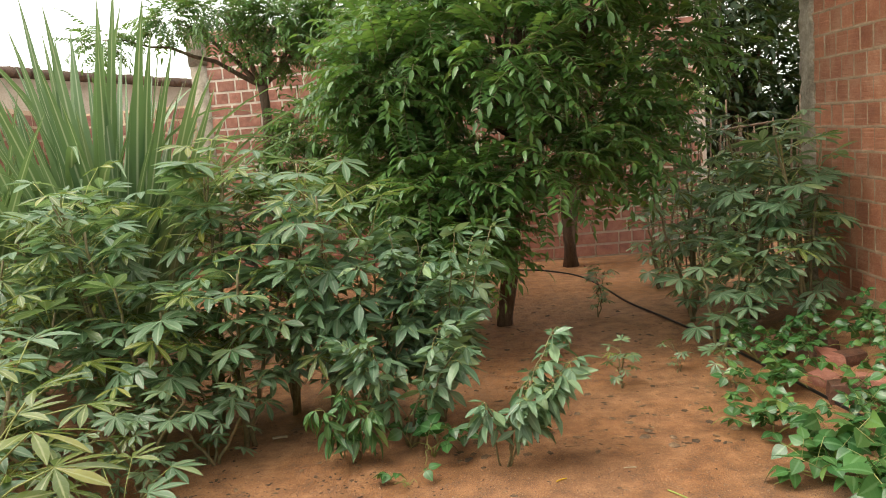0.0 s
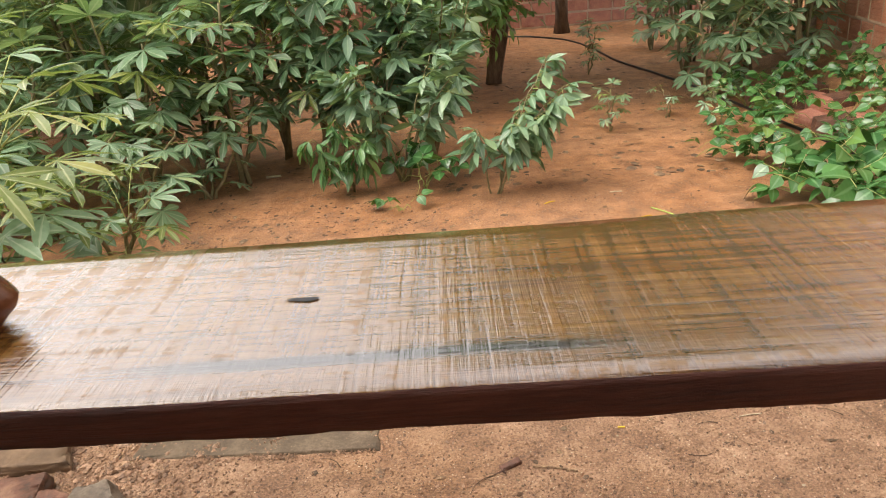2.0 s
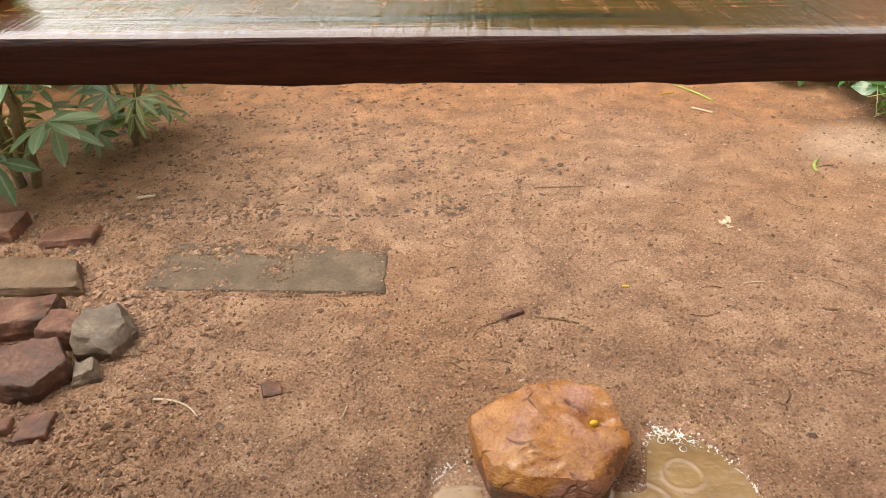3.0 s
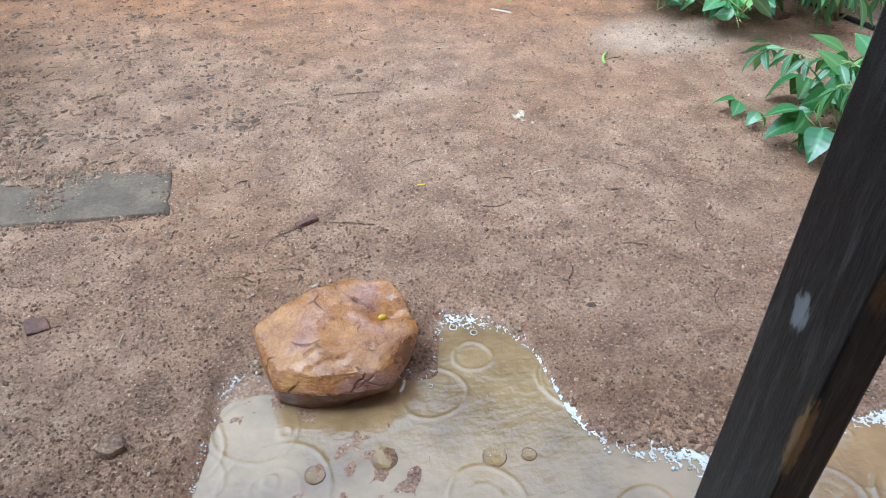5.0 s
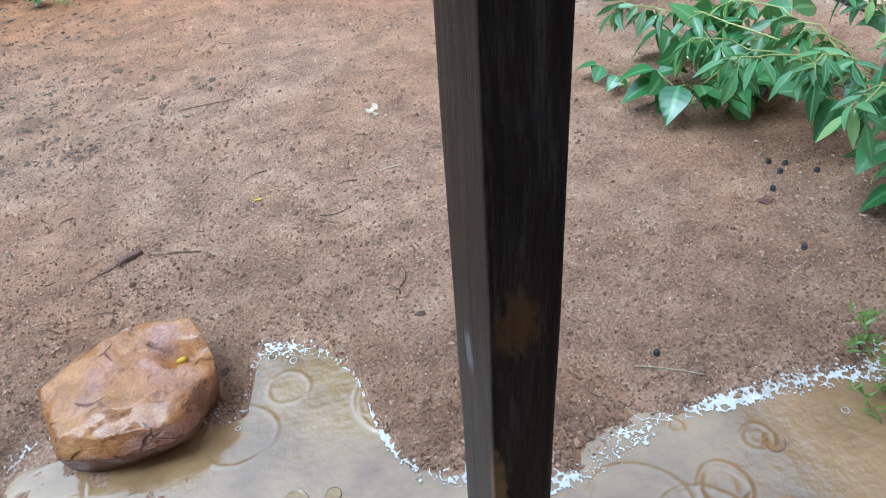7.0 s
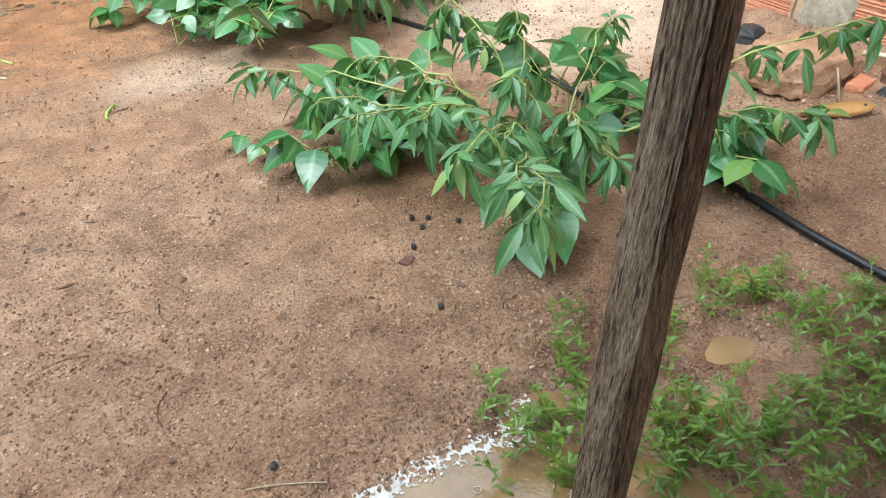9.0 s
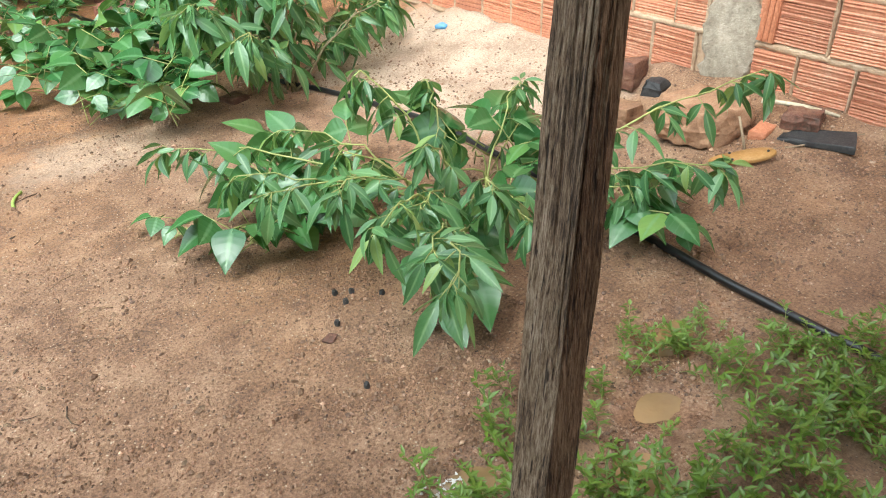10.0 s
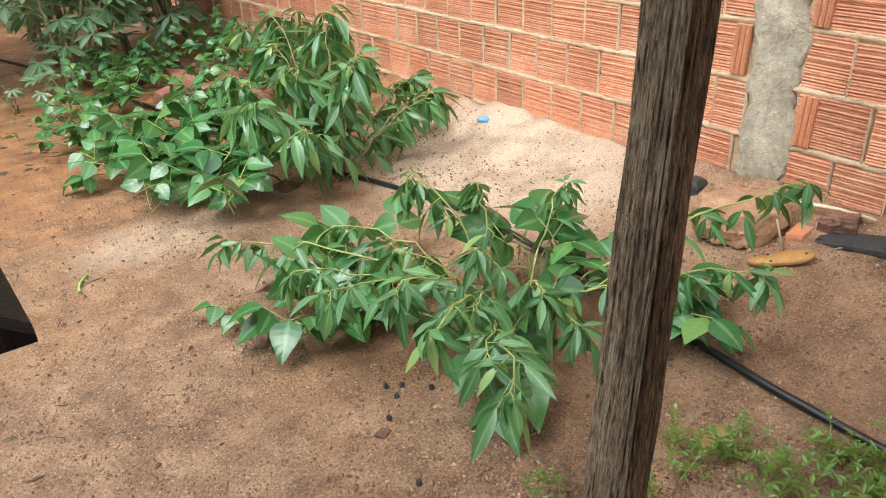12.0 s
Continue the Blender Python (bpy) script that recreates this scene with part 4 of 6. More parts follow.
for v in me.vertices:
    # a weathered hollow near the far corner and a step across the top
    d = math.hypot(v.co.x - 0.112, v.co.y - 0.055)
    if v.co.z > 0.05:
        v.co.z -= 0.026 * max(0.0, 1 - d / 0.042) ** 0.6
        if v.co.x > 0.1 and 0.02 < v.co.y < 0.075:
            v.co.z -= 0.022 * min((v.co.x - 0.1) / 0.03, 1.0) * math.sin((v.co.y - 0.02) / 0.055 * 3.1416) ** 0.6
        step = v.co.x * 0.5 + v.co.y - 0.075 + 0.02 * noise.noise(v.co * 20)
        v.co.z -= 0.006 * min(max(step / 0.012, 0.0), 1.0)
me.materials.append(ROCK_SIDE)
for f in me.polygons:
    # lower front and broken right side: redder stone with its shade put in
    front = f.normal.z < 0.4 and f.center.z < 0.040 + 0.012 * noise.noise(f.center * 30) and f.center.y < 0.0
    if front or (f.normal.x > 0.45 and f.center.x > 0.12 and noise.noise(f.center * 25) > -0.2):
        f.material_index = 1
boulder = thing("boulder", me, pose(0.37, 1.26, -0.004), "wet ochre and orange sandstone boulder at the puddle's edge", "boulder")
me, c2 = hull_stone("pit", [(0.012 * math.cos(a), 0.008 * math.sin(a)) for a in np.linspace(0, 6.28, 8)[:-1]], 0.006, YELLOW, 5, 0.6, (0, 0), 0, 0.001, 1, 2)
part("mineral_spot", me, boulder, pose(0.110, 0.055, 0.076, 0, 0, 20), "yellow mineral spot in a hollow")
rng = random.Random(77)
ring = []
for (ax, ay), (bx, by), k in (((-0.865, 1.985), (-0.075, 1.945), 16), ((-0.075, 1.945), (-0.085, 2.235), 5), ((-0.085, 2.235), (-0.85, 2.28), 14), ((-0.85, 2.28), (-0.865, 1.985), 5)):
    # broken, worn edges
    ring += [(ax + (bx - ax) * i / k + rng.uniform(-0.008, 0.008), ay + (by - ay) * i / k + rng.uniform(-0.009, 0.006)) for i in range(k)]
me, (cx, cy) = hull_stone("slab", ring, 0.008, SLABSTONE, 2, 0.97, (0.0, -0.03), 0.003, 0.008, 1.0, 4)
thing("paving_slab", me, pose(cx, cy, -0.004), "grey-green mossy concrete slab half sunk in earth", "slab")
RUBBLE = (
    ("brick", ((-1.42, 2.12), (-1.10, 2.10), (-1.03, 1.95), (-1.36, 1.94)), 0.045, CLAY_TAN, "sandy brown brick lying in rubble"),
    ("brick", ((-1.55, 2.44), (-1.44, 2.44), (-1.44, 2.29), (-1.56, 2.29)), 0.05, CLAY_MUD, "orange brick lying in rubble"),
    ("brick", ((-1.35, 2.36), (-1.15, 2.38), (-1.13, 2.26), (-1.33, 2.25)), 0.035, CLAY_MUD, "broken brick sunk in the earth"),
    ("brick", ((-1.30, 1.87), (-1.06, 1.89), (-1.02, 1.74), (-1.28, 1.70)), 0.06, CLAY_MUD, "muddy red brick lying in rubble"),
    ("brick", ((-1.04, 1.80), (-0.93, 1.77), (-0.92, 1.68), (-1.03, 1.67)), 0.075, CLAY_MUD, "broken brick end standing in rubble"),
    ("stone", ((-0.95, 1.80), (-0.83, 1.83), (-0.76, 1.73), (-0.80, 1.63), (-0.90, 1.62), (-0.95, 1.69)), 0.075, STONE, "pale grey angular stone beside broken bricks"),
    ("brick", ((-1.12, 1.62), (-0.95, 1.66), (-0.88, 1.57), (-0.93, 1.46), (-1.10, 1.48)), 0.075, CLAY_MUD, "broken red brick in rubble"),
    ("stone", ((-0.90, 1.60), (-0.83, 1.61), (-0.80, 1.55), (-0.87, 1.52)), 0.045, STONE, "small brown stone in rubble"),
    ("brick", ((-0.94, 1.42), (-0.86, 1.43), (-0.84, 1.33), (-0.93, 1.32)), 0.02, CLAY_MUD, "red brick shard on the earth"),
    ("brick", ((-1.00, 1.40), (-0.96, 1.41), (-0.95, 1.35), (-1.0, 1.35)), 0.025, CLAY_MUD, "red brick shard on the earth"),
    ("brick", ((-1.30, 1.60), (-1.15, 1.60), (-1.14, 1.50), (-1.30, 1.48)), 0.06, CLAY_MUD, "muddy red brick lying in rubble"),
    ("brick_shard", ((-0.36, 1.53), (-0.31, 1.535), (-0.29, 1.49), (-0.34, 1.47)), 0.014, CLAY_MUD, "flat brick shard on the earth"),
    ("stone", ((-0.115, 1.125), (-0.075, 1.13), (-0.06, 1.095), (-0.09, 1.075), (-0.12, 1.09)), 0.024, DRY, "dark muddy clod on the earth"),
    ("brick_shard", ((0.29, 1.83), (0.35, 1.86), (0.36, 1.84), (0.30, 1.81)), 0.012, CLAY_MUD, "red brick splinter on the earth"),
    ("stone", ((1.955, 1.44), (1.985, 1.452), (2.0, 1.428), (1.968, 1.412)), 0.012, CLAY_MUD, "flat brown chip on cracked earth"),
    ("stone", ((3.40, 1.52), (3.56, 1.64), (3.75, 1.58), (3.74, 1.36), (3.60, 1.28), (3.45, 1.34)), 0.10, SOIL, "lump of dried soil at the wall's foot"),
    ("stone", ((3.42, 1.76), (3.55, 1.80), (3.60, 1.72), (3.52, 1.66), (3.43, 1.67)), 0.06, SOIL, "lump of sandy soil at the wall's foot"),
    ("brick", ((3.60, 1.93), (3.76, 1.96), (3.78, 1.84), (3.64, 1.80)), 0.09, CLAY_MUD, "broken brick leaning in rubble by the wall"),
    ("stone", ((3.66, 1.78), (3.74, 1.80), (3.76, 1.72), (3.68, 1.70)), 0.05, TILE_DARK, "dark stone in rubble by the wall"),
    ("brick", ((3.56, 1.27), (3.66, 1.28), (3.68, 1.23), (3.58, 1.22)), 0.025, CLAY_PLAIN, "orange brick shard by the wall"),
    ("brick", ((3.66, 1.22), (3.77, 1.24), (3.80, 1.13), (3.70, 1.10)), 0.05, CLAY_MUD, "broken brick in rubble by the wall"),
    ("stone", ((3.74, 0.90), (3.80, 0.91), (3.81, 0.86), (3.75, 0.85)), 0.04, STONE, "grey stone at the wall's foot"),
    ("stone", ((3.76, 0.80), (3.82, 0.80), (3.82, 0.73), (3.77, 0.73)), 0.05, STONE, "grey stone at the wall's foot"),
    ("brick", ((2.55, 3.22), (2.65, 3.25), (2.68, 3.15), (2.58, 3.12)), 0.025, CLAY_MUD, "brick shard by the hose"),
)
for i, (nm, ring, h, mat, label) in enumerate(RUBBLE):
    soft = mat in (SOIL, STONE, TILE_DARK)
    muddy = mat is CLAY_MUD
    me, (cx, cy) = hull_stone(nm, ring, h, mat, 20 + i, 0.86 if mat is SOIL else 0.72 if soft else 0.93, (0.1 * math.sin(i), 0.1 * math.cos(i)), 0.005 if muddy else 0.002, 0.018 if mat is SOIL else 0.010 if soft else 0.010, 0.95, 4 if mat is SOIL else 3)
    thing(nm, me, pose(cx, cy, ground_z(cx, cy) - 0.004), label, nm.replace("_", " "), "rubble")
rng = random.Random(12)
for i in range(16):
    x, y = rng.uniform(2.7, 3.7), rng.uniform(4.6, 6.2)
    w, d, a = rng.uniform(0.09, 0.14), rng.uniform(0.06, 0.1), rng.uniform(0, 3)
    ring = [(x + w * math.cos(a) * u - d * math.sin(a) * v, y + w * math.sin(a) * u + d * math.cos(a) * v) for u, v in ((-1, -1), (1, -0.9), (0.95, 1), (-1, 0.9))]
    me, (cx, cy) = hull_stone("brick", ring, rng.uniform(0.07, 0.16), rng.choice((CLAY_OLD, CLAY_MUD)), 80 + i, 0.93, (rng.uniform(-0.3, 0.3), 0.1), 0.004, 0.003, 0.97, 1)
    thing("brick", me, pose(cx, cy, ground_z(cx, cy) - 0.01), "broken red brick in a heap among bean vines", "brick", "rubble")

# the sooty tile, the bleached stick and the sole by the wall
me, (cx, cy) = hull_stone("roof_tile", ((3.60, 1.19), (3.69, 1.20), (3.76, 1.0), (3.66, 0.96)), 0.012, TILE_DARK, 60, 0.97, (0.15, -0.05), 0.003, 0.002, 1, 2)
thing("roof_tile", me, pose(cx, cy, ground_z(cx, cy)), "broken sooty black roof tile at the wall's foot", "tile")
s = Shape()
tube(s, arc((3.72, 1.32, 0.15), (3.79, 1.08, 0.135), 0.01, 6), 0.009, 0.006, 6)
thing("stick", s.mesh("stick", PALE), Matrix(), "bleached stick lying on rubble by the wall", "stick")
s = Shape()
tube(s, arc((3.50, 1.24, 0.055), (3.76, 0.98, 0.11), 0.0, 6, 0.01, rng), 0.004, 0.003, 5)
tube(s, arc((3.50, 1.24, 0.055), (3.54, 1.30, 0.15), 0.0, 4), 0.005, 0.004, 5)
thing("twig", s.mesh("twig", DRYWOOD), Matrix(), "forked dry twig by the wall", "twig")
sole = thing("sandal", None, pose(3.44, 1.215, ground_z(3.44, 1.215) + 0.012, 4, -10, -48), "worn ochre rubber sandal sole without straps", "sandal")
s = Shape()
outline = []
for a in np.linspace(0, 6.2832, 29)[:-1]:
    u = math.cos(a)
    w = 0.037 + 0.008 * u - 0.006 * math.exp(-((u + 0.15) / 0.25) ** 2)
    outline.append((0.105 * u, w * math.sin(a)))
n = len(outline)
for k, (z, sc) in enumerate(((0, 0.97), (0.003, 1), (0.011, 1), (0.014, 0.96))):
    s.v += [(x * sc, y * sc, z + 0.05 * x * x * 10 * 0.3) for x, y in outline]
    s.uv += [(0.5, 0.5)] * n
s.f = [(k * n + i, k * n + (i + 1) % n, (k + 1) * n + (i + 1) % n, (k + 1) * n + i) for k in range(3) for i in range(n)] + [tuple(range(n))[::-1], tuple(range(3 * n, 4 * n))]
s.slot = [0] * len(s.f)
part("sole", s.mesh("sole", SANDAL), sole)
for x, y in ((0.08, 0.0), (-0.035, 0.022), (-0.035, -0.022)):
    h = Shape()
    tube(h, [(x, y, 0.012), (x, y, 0.0185)], 0.005, 0.004, 8)
    part("plug", h.mesh("plug", TILE_DARK), sole, label="dark strap hole")

# the hose
s = Shape()
HOSE_PATH = ((2.72, -1.2), (2.77, 0.0), (2.81, 0.6), (2.87, 1.1), (2.965, 1.7), (3.015, 2.3), (2.95, 2.9), (2.83, 3.4), (2.72, 4.4), (2.62, 5.6), (2.5, 6.7), (2.3, 7.8), (2.17, 8.55), (2.1, 9.6), (1.95, 10.5), (1.35, 11.4), (0.2, 11.7))
pts = []
for i in range(len(HOSE_PATH) - 1):
    p0, p1, p2, p3 = (Vector(HOSE_PATH[min(max(j, 0), len(HOSE_PATH) - 1)]) for j in (i - 1, i, i + 1, i + 2))
    for k in range(8):
        t = k / 8
        q = 0.5 * (2 * p1 + (p2 - p0) * t + (2 * p0 - 5 * p1 + 4 * p2 - p3) * t * t + (3 * p1 - p0 - 3 * p2 + p3) * t ** 3)
        pts.append((q.x, q.y, sum(ground_z(q.x + 0.05 * a, q.y + 0.05 * b) for a in (-1, 0, 1) for b in (-1, 0, 1)) / 9 + 0.012))
tube(s, pts, 0.0122, 0.0122, 8)
thing("hose", s.mesh("hose", HOSE), Matrix(), "black rubber garden hose lying across the earth", "hose")


# ---- leaves ----
def petiole(s, length, r=0.0022, rise=0.0):
    tube(s, [(0, 0, 0), (0, length * 0.5, rise), (0, length, 0)], r * 1.3, r, 4, 1)


def cassava_leaf(seed, slim=1.0):
    rng = random.Random(seed)
    s = Shape()
    pl = rng.uniform(0.13, 0.22) * (2 - slim)
    n = rng.choice((5, 6, 7, 7))
    hang = rng.uniform(-0.85, -0.1)
    size = rng.uniform(0.13, 0.17)
    for k in range(n):
        a = (k - (n - 1) / 2) * (4.1 / n) + rng.uniform(-0.06, 0.06)
        lobe(s, a, size * (1.0 - 0.10 * a * a / 2), size * 0.29 * slim, (0, pl, 0), 5, rng.uniform(0.15, 0.4), rng.uniform(0.04, 0.22), 0.6, rng.uniform(-0.22, 0.04), rng.uniform(-0.15, 0.15), hang)
    petiole(s, pl, 0.0022, 0.012)
    return s


def pea_leaf(seed, hang=1.0, wide=1.0):
    rng = random.Random(seed)
    s = Shape()
    pl, size = rng.uniform(0.02, 0.04), rng.uniform(0.085, 0.12)
    for a, k, o in ((0, 1.08, pl + 0.02), (1.0, 0.92, pl), (-1.0, 0.92, pl)):
        lobe(s, a + rng.uniform(-0.2, 0.2), size * k * rng.uniform(0.8, 1.1), size * wide * rng.uniform(0.27, 0.34), (0, o, 0), 5, rng.uniform(0.15, 0.6), hang * rng.uniform(0.05, 0.5), 0.45, hang * rng.uniform(-1.1, 0.0), rng.uniform(-0.6, 0.6))
    petiole(s, pl + 0.02, 0.0013, 0.003)
    return s


def bean_leaf(seed):
    rng = random.Random(seed)
    s = Shape()
    pl, size = rng.uniform(0.08, 0.14), rng.uniform(0.085, 0.115)
    for a, k, o in ((0, 1.05, pl + 0.03), (1.35, 0.95, pl), (-1.35, 0.95, pl)):
        lobe(s, a + rng.uniform(-0.2, 0.2), size * k, size * rng.uniform(0.72, 0.82), (0, o, 0), 6, rng.uniform(-0.12, 0.3), rng.uniform(0.15, 0.45), 0.36, rng.uniform(-0.7, -0.1), rng.uniform(-0.3, 0.3))
    petiole(s, pl + 0.03, 0.0017, 0.005)
    return s


def pinnate_leaf(seed, pairs=8, length=0.42, leaflet=0.11, wide=0.36):
    rng = random.Random(seed)
    s = Shape()
    sag = rng.uniform(0.05, 0.5)
    spine = [Vector((0, length * t, -sag * length * t * t)) for t in np.linspace(0, 1, 6)]
    tube(s, spine, 0.0035, 0.0015, 4, 1)
    for k in range(pairs):
        t = 0.15 + 0.8 * k / pairs
        o = (0, length * t, -sag * length * t * t)
        for side in (-1, 1):
            lobe(s, side * rng.uniform(0.95, 1.25), leaflet * rng.uniform(0.8, 1.1) * (1 - 0.3 * abs(t - 0.5)), leaflet * wide, o, 3, 0.25, rng.uniform(0.05, 0.4), 0.42, rng.uniform(-0.45, 0.05))
    lobe(s, 0, leaflet, leaflet * wide, spine[-1], 3, 0.25, 0.3, 0.42, -0.7)
    return s


CASSAVA_LEAVES = [cassava_leaf(i).mesh("leaf", CASSAVA, PETIOLE) for i in range(6)]
CASSAVA_YOUNG = [cassava_leaf(i + 20, 0.72).mesh("leaf", CASSAVA_PALE, PETIOLE) for i in range(4)]
PEA_LEAVES = [pea_leaf(i).mesh("leaf", PEA, PETIOLE) for i in range(7)]
PEA_GREY_LEAVES = [pea_leaf(i, 0.45, 1.15).mesh("leaf", PEA_GREY, PETIOLE) for i in range(7)]
BEAN_LEAVES = [bean_leaf(i).mesh("leaf", BEAN, PETIOLE) for i in range(7)]


def leaf_pose(p, az, rise, roll=0.0, size=1.0):
    return Matrix.Translation(p) @ Matrix.Rotation(az, 4, "Z") @ Matrix.Rotation(rise, 4, "X") @ Matrix.Rotation(roll, 4, "Y") @ Matrix.Scale(size, 4)


def cassava(x, y, height, seed, leaves=45, lean=(0, 0), stems=2, size=1.0, young=0.25, bare=0.35, label="leafy green cassava plant growing in red earth", reach=0.45):
    rng = random.Random(seed)
    top = thing("cassava_plant", None, pose(x, y, ground_z(x, y)), label, "plant", "cassava plants")
    crown_points = []
    for k in range(stems):
        s = Shape()
        a = rng.uniform(0, 6.28)
        tip = Vector((lean[0] + reach * rng.uniform(0.2, 1) * math.cos(a), lean[1] + reach * rng.uniform(0.2, 1) * math.sin(a), height * rng.uniform(0.78, 1.0)))
        pts = arc((rng.uniform(-0.04, 0.04), rng.uniform(-0.04, 0.04), -0.03), tip, 0.05, 12, 0.018, rng)
        tube(s, pts, 0.014 * size, 0.006 * size, 7, 0, 0.25, seed)
        part("stem", s.mesh("stem", STEM), top)
        crown_points.append(pts)
    for i in range(leaves):
        pts = crown_points[i % stems]
        t = bare + (1 - bare) * ((i // stems + rng.random()) / (leaves / stems + 1)) ** 0.85
        f = t * (len(pts) - 1)
        k = min(int(f), len(pts) - 2)
        p = pts[k].lerp(pts[k + 1], f - k)
        az = i * 2.4 + rng.uniform(-0.4, 0.4)
        rise = rng.uniform(0.15, 0.8) * (0.5 + t) - 0.15
        mesh = rng.choice(CASSAVA_YOUNG) if rng.random() < young * t * 1.3 else rng.choice(CASSAVA_LEAVES)
        part("leaf", mesh, top, leaf_pose(p, az, rise, rng.uniform(-0.3, 0.3), size * rng.uniform(0.75, 1.1) * (0.82 + 0.34 * t)))
    return top


def branched(name, x, y, tips, leaves, seed, label, category, group, spacing=0.045, start=0.25, size=1.0, thick=0.006, stem_mat=None, droop=0.2, sag=0.08, fan=0):
    """A shrub of bowed branches from one base, with leaves set alternately along them."""
    rng = random.Random(seed)
    top = thing(name, None, pose(x, y, ground_z(x, y)), label, category, group)
    for tip in tips:
        tip = Vector(tip)
        pts = arc((rng.uniform(-0.03, 0.03), rng.uniform(-0.03, 0.03), -0.02), tip, sag * rng.uniform(0.6, 1.4), 12, 0.012, rng)
        s = Shape()
        tube(s, pts, thick, thick * 0.35, 6)
        part("branch", s.mesh("branch", stem_mat or STEM), top)
        length = sum((pts[i + 1] - pts[i]).length for i in range(11))
        n = max(int(length * (1 - start) / spacing), 3)
        for i in range(n + 2):
            t = min(start + (1 - start) * (i + rng.uniform(-0.3, 0.3)) / n, 1.0)
            f = t * 11
            k = min(max(int(f), 0), 10)
            p = pts[k].lerp(pts[k + 1], f - k)
            d = pts[k + 1] - pts[k]
            az = math.atan2(d.y, d.x) - 1.571 + (i % 2 * 2 - 1) * rng.uniform(0.4, 1.3) * (1.0 if i < n else 0.4)
            part("leaf", rng.choice(leaves), top, leaf_pose(p, az, rng.uniform(-0.5, 0.75) - droop, rng.uniform(-0.7, 0.7), size * rng.uniform(0.75, 1.15) * (1.0 if t < 0.85 else 0.8)))
        for i in range(fan):
            # leaves hanging in a fan from the shoot's end
            az = math.atan2(pts[-1].y - pts[-2].y, pts[-1].x - pts[-2].x) - 1.571 + (i - (fan - 1) / 2) * 0.75 + rng.uniform(-0.2, 0.2)
            part("leaf", rng.choice(leaves), top, leaf_pose(pts[-1 - i % 2], az, rng.uniform(-1.0, -0.2), rng.uniform(-0.3, 0.3), size * rng.uniform(0.9, 1.2)))
    return top


def bean_patch(x, y, radius, n, height, seed, size=1.0, label="low bean plant with broad dark green leaves on the earth"):
    rng = random.Random(seed)
    top = thing("bean_plant", None, pose(x, y, ground_z(x, y)), label, "plant", "bean plants")
    runners = []
    for k in range(4):
        a = k * 1.57 + rng.uniform(-0.5, 0.5)
        r = radius * rng.uniform(0.6, 1.0)
        s = Shape()
        pts = arc((0, 0, 0.0), (r * math.cos(a), r * math.sin(a), height * rng.uniform(0.1, 0.35)), height * 0.25, 8, 0.015, rng)
        tube(s, pts, 0.004, 0.002, 5)
        part("vine", s.mesh("vine", PETIOLE), top)
        runners.append(pts)
    for i in range(n):
        pts = runners[i % 4]
        p = pts[rng.randrange(8)]
        p = Vector((p.x + rng.uniform(-0.05, 0.05), p.y + rng.uniform(-0.05, 0.05), max(p.z * rng.uniform(0.6, 1.2), 0.03) + height * rng.uniform(0, 0.35)))
        part("leaf", rng.choice(BEAN_LEAVES), top, leaf_pose(p, rng.uniform(0, 6.28), rng.uniform(0.1, 1.0), rng.uniform(-0.35, 0.35), size * rng.uniform(0.65, 1.1)))
    return top


def tree(x, y, trunk, limbs, shapes, mats, per_limb, radius, seed, label, r0, r1, name="tree", bark=None):
    """A trunk, limbs to each clump's heart, and a crown of compound leaves about the limbs' ends."""
    rng = random.Random(seed)
    top = thing(name, None, pose(x, y, ground_z(x, y) - 0.02), label, "tree")
    s = Shape()
    tube(s, trunk, r0, r1, 12, 0, 0.35, seed)
    part("trunk", s.mesh("trunk", bark or BARK), top)
    head = Vector(trunk[-1])
    placed = []
    for k, (a, b, c, w) in enumerate(limbs):
        tip = Vector((a, b, c))
        s = Shape()
        pts = arc(head if c > head.z + 0.2 else Vector(trunk[-2]), tip, 0.15, 8, 0.04, rng)
        tube(s, pts, r1 * 0.55, 0.008, 6, 0, 0.3, k)
        part("limb", s.mesh("limb", bark or BARK), top)
        for i in range(int(per_limb * w)):
            d = Vector((rng.gauss(0, 1), rng.gauss(0, 1), rng.gauss(0, 0.75))).normalized()
            p = tip + d * radius * w ** 0.4 * rng.uniform(0.35, 1.0) ** 0.6
            az = math.atan2(d.y, d.x) - 1.571 + rng.uniform(-0.7, 0.7)
            placed.append((rng.randrange(len(shapes)), leaf_pose(p - d * 0.15, az, rng.uniform(-0.5, 0.6) + d.z * 0.5, rng.uniform(-0.3, 0.3), rng.uniform(0.75, 1.2))))
    part("crown", merged(shapes, placed).mesh("crown", *mats), top, label="dense crown of compound leaves", kind="stuff")
    return top


